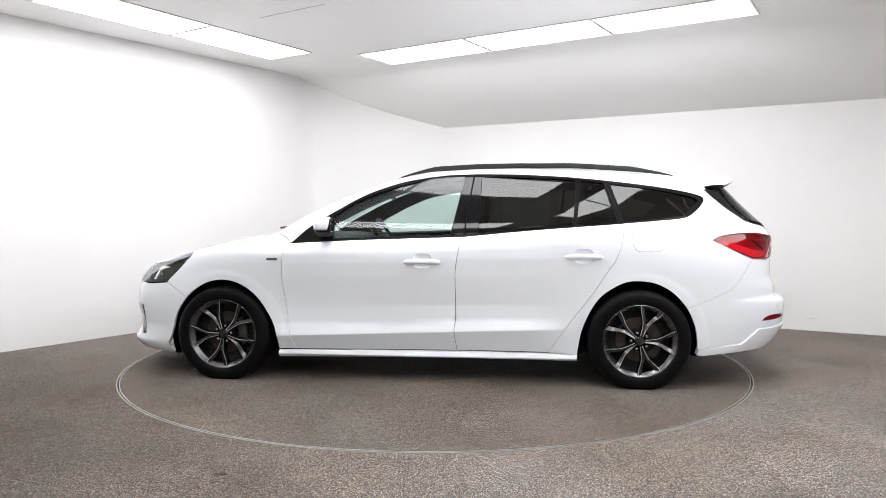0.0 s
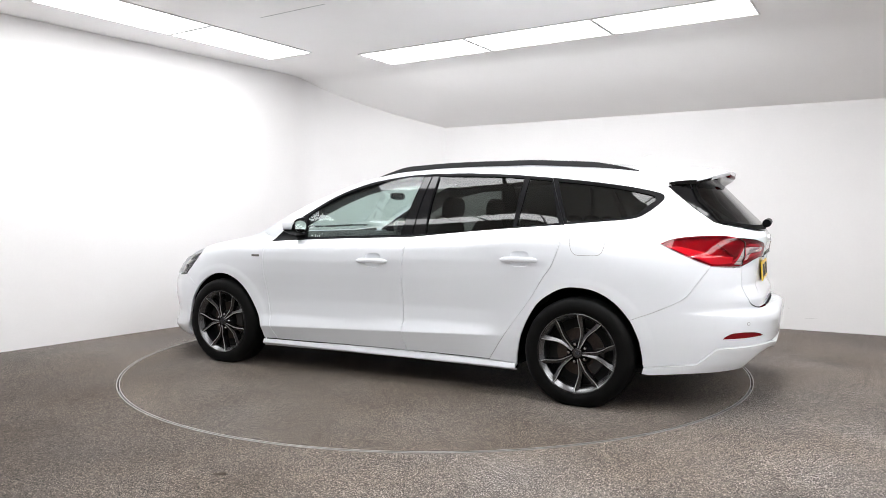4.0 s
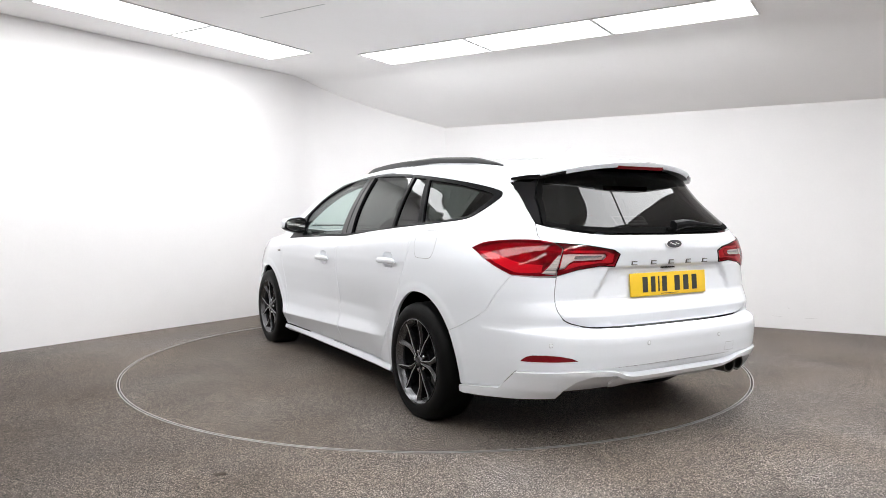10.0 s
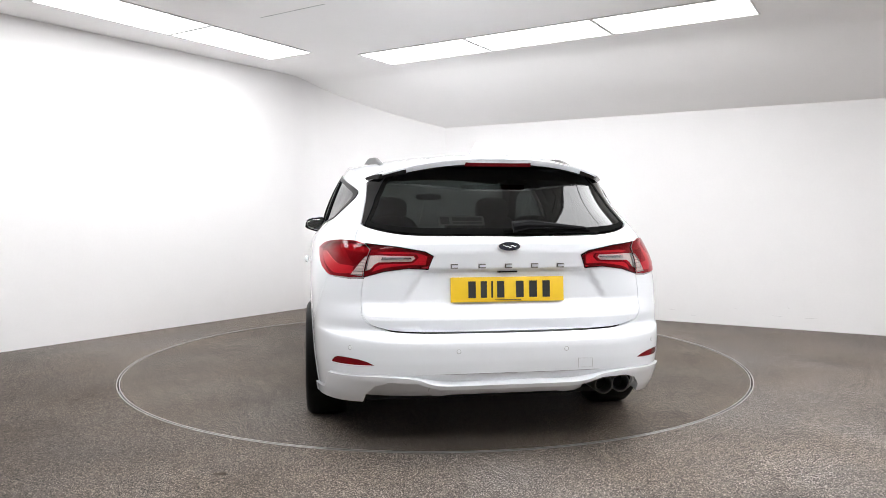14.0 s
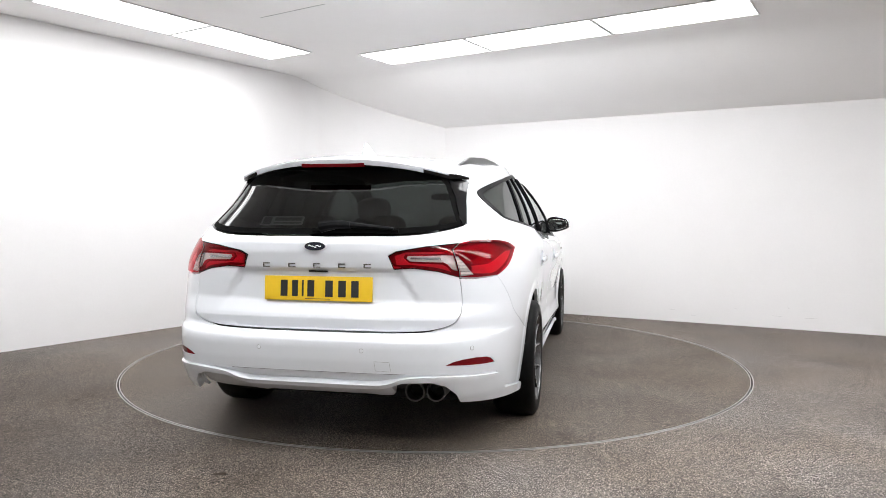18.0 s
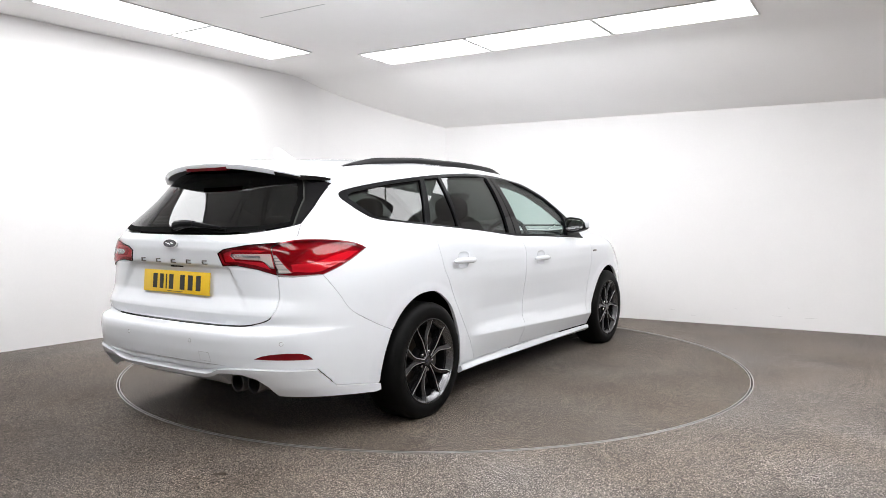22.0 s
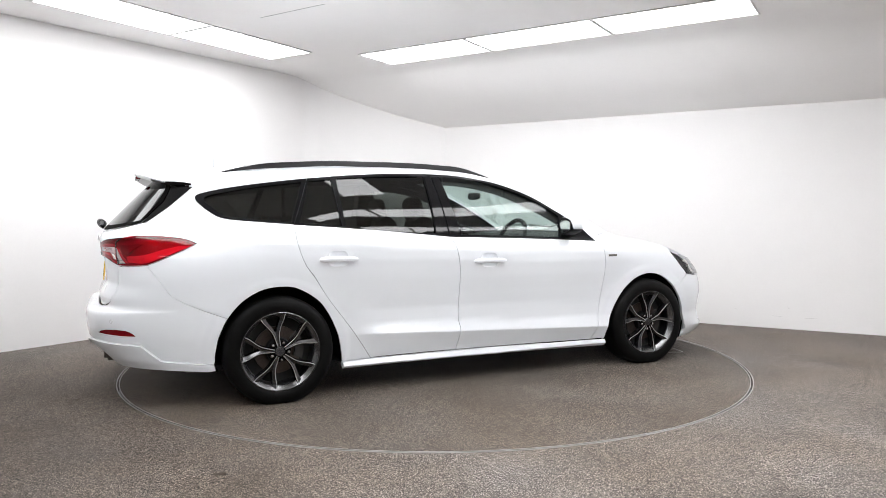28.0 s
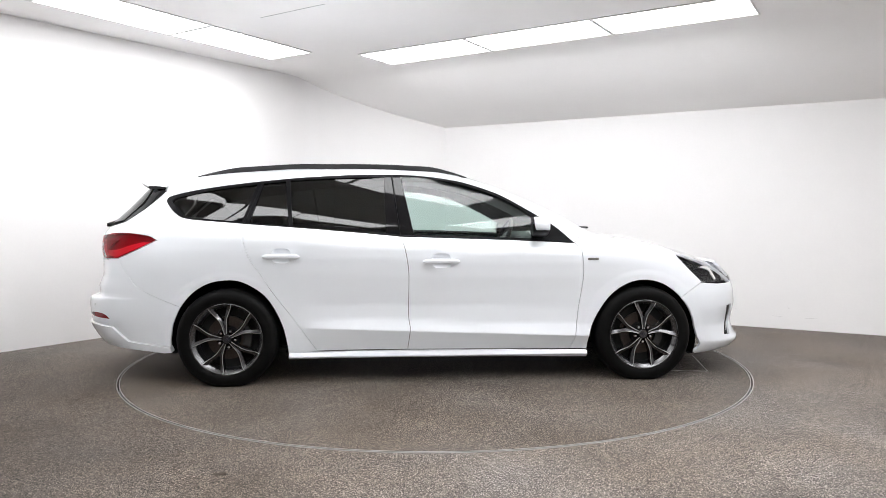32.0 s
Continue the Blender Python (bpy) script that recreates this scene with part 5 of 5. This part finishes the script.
def wheels(car):
    wheel = new("wheel")
    wheel.parent = car
    tagged(wheel, "dark five-spoke alloy wheel with a black tyre")
    bm = bmesh.new()
    w = 0.107
    lathe(bm, [(0.219, w - 0.020), (0.2285, w - 0.004), (0.243, w + 0.004), (0.282, w + 0.004), (0.300, w - 0.006), (0.3115, w - 0.018), (0.3160, w - 0.036), (0.3175, 0.0),
               (0.3160, -w + 0.036), (0.3115, -w + 0.018), (0.300, -w + 0.006), (0.282, -w - 0.004), (0.243, -w - 0.004), (0.219, -w + 0.020)], 96)
    for v in bm.verts:
        v.co.z = max(v.co.z, -HUB_HEIGHT)
    bmesh.ops.recalc_face_normals(bm, faces=bm.faces)
    part("tyre", bm, M_TYRE, wheel, "black road tyre", soft=True, angle=0.9)
    bm = bmesh.new()
    lathe(bm, [(0.238, w - 0.008), (0.2378, w + 0.001), (0.2345, w + 0.002), (0.2315, w - 0.005), (0.226, w - 0.009), (0.2085, w - 0.030), (0.2065, w - 0.042)], 64)
    bmesh.ops.recalc_face_normals(bm, faces=bm.faces)
    rim = part("rim", bm, M_BARREL, wheel, "grey alloy rim", soft=True, angle=0.5)
    # inner barrel: the shade deep in the rim is put into its near-black colour
    bm = bmesh.new()
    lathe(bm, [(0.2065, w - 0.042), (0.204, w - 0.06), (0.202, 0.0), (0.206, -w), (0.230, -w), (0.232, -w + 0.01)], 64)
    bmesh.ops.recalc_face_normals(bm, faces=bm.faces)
    part("barrel", bm, M_TRIM, rim, "inner barrel, near-black for the shade inside the rim", soft=True, angle=0.5)
    face = w - 0.020
    for k in range(5):
        # a spoke that forks: two sharp ridges with a dished web between them near the hub, open towards the rim
        bm = bmesh.new()
        rows = []
        n = 22
        for i in range(n):
            t = i / (n - 1)
            r = 0.034 + (0.2335 - 0.034) * t
            bend = min(1, max(0, (t - 0.28) / 0.62))
            a = 0.120 + 0.03 * t + 0.160 * bend * bend * (3 - 2 * bend)
            w0 = (0.0092 + 0.0015 * t ** 3) / r
            wi = min((0.0145 + 0.020 * max(0, t - 0.35) ** 1.3) / r, a * 0.8)
            y = face + 0.004 - 0.010 * math.sin(math.pi * t * 0.9) + 0.012 * t
            dish = 0.003 + 0.016 * min(1, t * 1.8)
            low = -dish if t < 0.44 else -0.050
            row = [(-a - w0, -0.050), (-a - w0 * 0.9, -0.008), (-a - w0 * 0.55, 0), (-a - w0 * 0.15, 0.0005), (-a + wi * 0.9, -0.30 * dish - 0.005 * t), (-a + wi, low)]
            row += [(-q, d) for q, d in row[::-1]]
            rows.append([bm.verts.new((r * math.sin(q), y + d, r * math.cos(q))) for q, d in row])
        for i, (u, v) in enumerate(zip(rows, rows[1:])):
            for j in range(len(u) - 1):
                if j != 5 or i / (n - 1) < 0.43:
                    bm.faces.new((u[j], u[j + 1], v[j + 1], v[j])).material_index = 1 if j in (2, 8) else 0
        bmesh.ops.recalc_face_normals(bm, faces=bm.faces)
        if sum(f.normal.y for f in bm.faces) < 0:
            bmesh.ops.reverse_faces(bm, faces=bm.faces)
        part("spoke", bm, [M_ALLOY, M_RIDGE], wheel, soft=True, angle=0.45, at=pose(0, 0, 0, 0, 72 * k, 0))
    bm = bmesh.new()
    lathe(bm, [(0.0, face + 0.004), (0.026, face + 0.004), (0.030, face), (0.034, face - 0.006), (0.037, face - 0.034)], 40)
    bmesh.ops.recalc_face_normals(bm, faces=bm.faces)
    hub = part("hub", bm, M_ALLOY, wheel, "dark alloy hub with centre cap", soft=True, angle=0.5)
    bm = bmesh.new()
    pts = [(0.019 * math.cos(a), 0.009 * math.sin(a)) for a in (2 * math.pi * i / 24 for i in range(24))]
    f0 = [bm.verts.new((x, face + 0.0065, z)) for x, z in pts]
    f1 = [bm.verts.new((x * 1.1, face + 0.002, z * 1.1)) for x, z in pts]
    bm.faces.new(f0)
    for i in range(24):
        bm.faces.new((f0[i], f0[(i + 1) % 24], f1[(i + 1) % 24], f1[i]))
    bmesh.ops.recalc_face_normals(bm, faces=bm.faces)
    part("cap_badge", bm, M_BADGE, hub, "small dark oval badge")
    bm = bmesh.new()
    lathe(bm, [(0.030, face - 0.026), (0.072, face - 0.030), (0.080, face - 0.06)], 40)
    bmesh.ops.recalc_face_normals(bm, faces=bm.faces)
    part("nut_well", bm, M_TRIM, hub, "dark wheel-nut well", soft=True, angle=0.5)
    for k in range(5):
        bm = bmesh.new()
        lathe(bm, [(0.0, 0.003), (0.008, 0.002), (0.0115, -0.004), (0.0115, -0.028)], 12)
        bmesh.ops.recalc_face_normals(bm, faces=bm.faces)
        a = math.radians(72 * k + 36)
        part("wheel_nut", bm, M_CHROME, hub, soft=True, at=pose(0.054 * math.sin(a), face - 0.004, 0.054 * math.cos(a)))
    bm = bmesh.new()
    lathe(bm, [(0.060, 0.040), (0.072, 0.022), (0.143, 0.022), (0.143, 0.006), (0.060, 0.006)], 48)
    bmesh.ops.recalc_face_normals(bm, faces=bm.faces)
    part("brake_disc", bm, M_BRAKE, wheel, "worn steel brake disc", soft=True, angle=0.5)
    # black disc added across the wheel, standing for the shade behind the spokes
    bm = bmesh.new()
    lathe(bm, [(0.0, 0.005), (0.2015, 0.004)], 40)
    part("wheel_shade_disc", bm, M_DARK, wheel)
    # brake caliper over the disc
    bm = bmesh.new()
    rows = []
    for i in range(9):
        a = math.radians(-34 + 68 * i / 8)
        rows.append([bm.verts.new((-r * math.cos(a), y, r * math.sin(a))) for r, y in ((0.098, 0.022), (0.100, 0.044), (0.125, 0.050), (0.152, 0.044), (0.156, 0.012))])
    for u, v in zip(rows, rows[1:]):
        for k in range(4):
            bm.faces.new((u[k], u[k + 1], v[k + 1], v[k]))
    bm.faces.new(rows[0])
    bm.faces.new(rows[-1][::-1])
    bmesh.ops.recalc_face_normals(bm, faces=bm.faces)
    part("brake_caliper", bm, M_CALIPER, wheel, "dusty cast brake caliper", soft=True, angle=0.6)
    for child in wheel.children:
        if not child.name.startswith("tyre"):
            child.matrix_basis = Matrix.Diagonal((0.965, 1, 0.965, 1)) @ child.matrix_basis
    at = []
    for x in (1.35, -1.35):
        for hand in (1, -1):
            turn = {(1.35, 1): 24, (-1.35, 1): -20, (1.35, -1): -2, (-1.35, -1): 11}[(x, hand)]
            at.append((pose(x, (0.788 if x > 0 else 0.806) * hand, HUB_HEIGHT, 0, 0, 0 if hand > 0 else 180), turn))
            # black liner over the wheel
            bm = bmesh.new()
            rows = []
            for i in range(25):
                a = math.radians(-32 + 244 * i / 24)
                r = 0.388 + 0.035 * max(0, -math.sin(a))
                lx, lz = x * 0.9925 + r * math.cos(a), max(0.306 + r * math.sin(a), 0.155 if x > 0 else 0.205)
                edge = min(0.87, float(side(x_to_s(lx, max(lz, 0.2)), max(lz, 0.2))[1]) - 0.012)
                rows.append([bm.verts.new((lx, y * hand, lz)) for y in (edge, 0.58)])
            for u, v in zip(rows, rows[1:]):
                bm.faces.new((u[0], u[1], v[1], v[0]))
            f = [r[1] for r in rows]
            bm.faces.new(f)
            bmesh.ops.recalc_face_normals(bm, faces=bm.faces)
            part("wheel_arch_liner", bm, M_RUBBER, car, "black wheel arch liner", soft=True, angle=0.5)
    made = [wheel] + [copy_thing(wheel, m) for m, _ in at[1:]]
    wheel.matrix_basis = at[0][0]
    for ob, (_, turn) in zip(made, at):
        for child in ob.children:
            if not child.name.startswith("tyre"):
                child.matrix_basis = pose(0, 0, 0, 0, turn, 0) @ child.matrix_basis


def extras(car):
    # roof rails
    for hand in (1, -1):
        bm = bmesh.new()
        rows = []
        for i in range(40):
            t = i / 39
            x = 0.21 - 1.82 * t
            rise = 0.029 * min(1, math.sin(math.pi * t) * 2.2) ** 0.8 if 0 < t < 1 else 0
            y = 0.545 - 0.03 * (2 * t - 1) ** 2
            z = float(top(x, y)[2])
            rows.append([bm.verts.new((x, (y + dy) * hand, z + dz)) for dy, dz in ((0.011, -0.01), (0.012, rise * 0.70 + 0.001), (0.006, rise + 0.003), (-0.007, rise + 0.003), (-0.012, rise * 0.7), (-0.012, -0.01))])
        for u, v in zip(rows, rows[1:]):
            for j in range(5):
                bm.faces.new((u[j], u[j + 1], v[j + 1], v[j]))
        bmesh.ops.recalc_face_normals(bm, faces=bm.faces)
        part("roof_rail", bm, M_RAIL, car, "black roof rail", soft=True, angle=0.9)
    # aerial fin
    bm = bmesh.new()
    rows = []
    for k in range(9):
        t = k / 8
        z = 1.405 + 0.070 * t
        x0, x1 = -1.40 - 0.155 * t ** 0.8, -1.60 + 0.005 * t
        w = 0.034 * (1 - t) ** 0.8 + 0.005
        ring = []
        for i in range(16):
            a = 2 * math.pi * i / 16
            ring.append(bm.verts.new(((x0 + x1) / 2 + (x0 - x1) / 2 * math.cos(a), w * math.sin(a), z)))
        rows.append(ring)
    for u, v in zip(rows, rows[1:]):
        for i in range(16):
            bm.faces.new((u[i], u[(i + 1) % 16], v[(i + 1) % 16], v[i]))
    bm.faces.new(rows[-1])
    bmesh.ops.recalc_face_normals(bm, faces=bm.faces)
    part("aerial_fin", bm, M_PAINT, car, "white shark-fin aerial", soft=True, angle=0.9)
    # side badges
    for hand in (1, -1):
        p = side(1.02, 0.803)
        bm = bmesh.new()
        box(bm, -0.036, 0.036, -0.003, 0.003, -0.0075, 0.0075, 0.002)
        part("side_badge", bm, M_PIPE, car, "small chrome and dark side badge", soft=True, at=pose(float(p[0]), float(p[1] + 0.002) * hand, 0.803, 0, 0, -4 * hand))
    # fuel flap on the left
    flap = curve([(-1.302, 0.935), (-1.309, 0.976), (-1.338, 1.003), (-1.42, 1.005), (-1.492, 1.003), (-1.507, 0.977), (-1.501, 0.900), (-1.475, 0.863), (-1.41, 0.859), (-1.342, 0.862), (-1.313, 0.890), (-1.302, 0.935)], 4)[:-1]
    ring = inset(dense(flap if area(flap) > 0 else flap[::-1], 0.02), 0.0025)
    skin("fuel_flap_gap", flap, M_FRAME, car, holes=[ring], lift=0.0025, thick=0, gap=0, label="fine joint round the fuel flap")
    # floor pan and dark lining under the skin
    bm = bmesh.new()
    box(bm, -1.95, 1.70, -0.55, 0.55, 0.24, 0.27, 0.01)
    box(bm, -0.93, 0.95, -0.80, 0.80, 0.168, 0.22, 0.01)
    box(bm, -1.85, 1.75, -0.62, 0.62, 0.168, 0.20, 0.01)
    part("floor_pan", bm, M_DARK, car, "dark underside")
    # wipers at the foot of the windscreen
    for y0, y1 in ((0.60, -0.02), (-0.05, -0.60)):
        bm = bmesh.new()
        pts = [top(1.03 + 0.07 * (1 - abs(y) / 0.7), y) + np.array((0, 0, 0.028)) for y in np.linspace(y0, y1, 7)]
        tube(bm, pts, 0.008, 6)
        part("windscreen_wiper", bm, M_PLASTIC, car, "black wiper", soft=True)


def cabin(car):
    # seats
    def seat(x, y, w, rear=False):
        s = new("rear_seat" if rear else "front_seat")
        s.parent = car
        s.matrix_basis = pose(x, y, 0)
        tagged(s, "dark cloth seat")
        bm = bmesh.new()
        blob(bm, (0.27, w, 0.09), pose(0.05, 0, 0.46, 0, -6, 0), 3.5)
        part("cushion", bm, M_FABRIC, s, soft=True, angle=2)
        bm = bmesh.new()
        blob(bm, (0.075, w, 0.34 if not rear else 0.31), pose(-0.30, 0, 0.76 if not rear else 0.70, 0, -18, 0), 3.2)
        part("backrest", bm, M_FABRIC, s, soft=True, angle=2)
        for yy in ((0,) if not rear else (-0.42, 0.0, 0.42)):
            bm = bmesh.new()
            blob(bm, (0.05, 0.125 if not rear else 0.11, 0.085 if not rear else 0.065), pose(-0.43 if not rear else -0.40, yy, 1.13 if not rear else 1.02, 0, -8, 0), 2.8)
            part("headrest", bm, M_FABRIC, s, soft=True, angle=2)
    seat(0.12, 0.37, 0.25)
    seat(0.12, -0.37, 0.25)
    seat(-0.78, 0.0, 0.62, True)
    # dashboard, wheel on the right
    bm = bmesh.new()
    blob(bm, (0.26, 0.68, 0.13), pose(0.82, 0, 0.83), 4)
    part("dashboard", bm, M_CABIN, car, "dark dashboard", soft=True, angle=2)
    bm = bmesh.new()
    m = pose(0.47, -0.37, 0.88, 0, -66, 0)
    ring = [m @ Vector((0.185 * math.cos(a), 0.185 * math.sin(a), 0)) for a in (2 * math.pi * i / 36 for i in range(37))]
    tube(bm, ring, 0.016, 10, caps=False)
    wheel = part("steering_wheel", bm, M_CABIN, car, "dark steering wheel", soft=True)
    bm = bmesh.new()
    blob(bm, (0.06, 0.07, 0.025), m, 3)
    for a in (0, math.pi, -math.pi / 2):
        tube(bm, [m @ Vector((0, 0, 0)), m @ Vector((0.18 * math.sin(a), 0.18 * math.cos(a), 0))], 0.018, 8)
    part("wheel_boss", bm, M_CABIN, wheel, soft=True)
    bm = bmesh.new()
    blob(bm, (0.012, 0.105, 0.028), pose(0.36, 0.0, 1.235), 3)
    part("rear_view_mirror", bm, M_CABIN, car, "dark rear-view mirror", soft=True)
    # inner linings: door cards, roof lining, boot
    skin("headliner", [(0.05, 0.0), (0.05, 0.50), (-1.75, 0.48), (-1.75, 0.0)], M_LINER, car, f=top, whole=True, seam=99, lift=-0.06, thick=0, step=0.08, label="pale roof lining")
    for hand in (1, -1):
        skin("door_card", [(0.88, 0.24), (0.86, 0.89), (-0.25, 0.93), (-1.25, 1.01), (-1.68, 1.05), (-1.68, 0.72), (-0.97, 0.72), (-0.95, 0.24)], M_CABIN, car, hand=hand, lift=-0.05, thick=0, step=0.08, label="dark door lining")
        skin("pillar_lining", [(-0.23, 0.94), (-0.285, 1.35), (-0.35, 1.35), (-0.31, 0.95)], M_CABIN, car, hand=hand, lift=-0.03, thick=0, step=0.05)
        pane = rounded(PANE_QUARTER)
        skin("quarter_lining", [(-1.20, 1.0), (-2.05, 0.90), (-2.06, 1.12), (-1.99, 1.225)] + edge_line(-1.85, -1.20, 14), M_CABIN, car, hand=hand, holes=[pane], lift=-0.028, thick=0, step=0.05, gap=0.0)
    bm = bmesh.new()
    box(bm, -2.05, -1.15, -0.60, 0.60, 0.70, 0.73, 0.01)
    part("luggage_floor", bm, M_CABIN, car, "dark luggage floor")


def motions():
    rows = [(t, pose(0, 0, 0, 0, 0, h)) for t, h in TURN]
    walk(turntable, rows)
    walk(the_car, rows)


def build_debris():
    """Bits of dry leaf and grit on the floor, and scuffs on the wall."""
    rnd = random.Random(5)
    for x, y, size, turn in ((-0.91, -2.506, 0.030, 10), (0.797, -2.692, 0.018, 70), (-2.118, -1.285, 0.022, 5), (-2.365, 0.016, 0.016, 40), (-2.853, -0.003, 0.014, 80), (-2.355, 1.259, 0.014, 20), (-1.698, 2.561, 0.016, 60), (-2.899, 0.771, 0.016, 15)):
        bm = bmesh.new()
        n = 9
        ring = [bm.verts.new((size * math.cos(2 * math.pi * i / n) * rnd.uniform(0.7, 1.1), 0.42 * size * math.sin(2 * math.pi * i / n) * rnd.uniform(0.6, 1.2), rnd.uniform(0.001, 0.25 * size))) for i in range(n)]
        mid = bm.verts.new((0, 0, 0.30 * size))
        low = bm.verts.new((0, 0, 0.0005))
        for i in range(n):
            bm.faces.new((ring[i], ring[(i + 1) % n], mid))
            bm.faces.new((ring[(i + 1) % n], ring[i], low))
        ob = mesh_object("leaf_scrap", bm, M_LEAF)
        ob.matrix_basis = pose(x, y, 0.0005, 0, 0, turn)
        tagged(ob, "small dark scrap of dry leaf on the floor", "leaf scrap", "scraps on the floor")
    inward = Vector((-0.4935, -0.8698))
    for s, z, l, h, tilt in ((3.73, 0.200, 0.030, 0.004, 50), (3.63, 0.118, 0.10, 0.003, 2), (3.92, 0.115, 0.12, 0.003, -4), (3.27, 0.165, 0.05, 0.003, 3), (2.66, 0.120, 0.09, 0.003, 5), (2.86, 0.075, 0.06, 0.004, 0)):
        p = C2 + BACK_WAY * s + inward * 0.0015
        bm = bmesh.new()
        pts = [(-l / 2, 0), (-l / 5, h / 2), (l / 4, h / 3), (l / 2, 0), (l / 6, -h / 2), (-l / 3, -h / 3)]
        f = [bm.verts.new((x, 0, q)) for x, q in pts]
        g = [bm.verts.new((x, 0.001, q)) for x, q in pts]
        bm.faces.new(f)
        for i in range(6):
            bm.faces.new((f[i], f[(i + 1) % 6], g[(i + 1) % 6], g[i]))
        bmesh.ops.recalc_face_normals(bm, faces=bm.faces)
        ob = mesh_object("wall_scuff", bm, M_SCUFF)
        ob.matrix_basis = pose(p.x, p.y, z, 0, tilt, -29.57)
        tagged(ob, "faint grey scuff on the white wall", "scuff", kind="structure")


build_room()
build_lights()
build_debris()
turntable = build_turntable()
the_car = build_car()
motions()
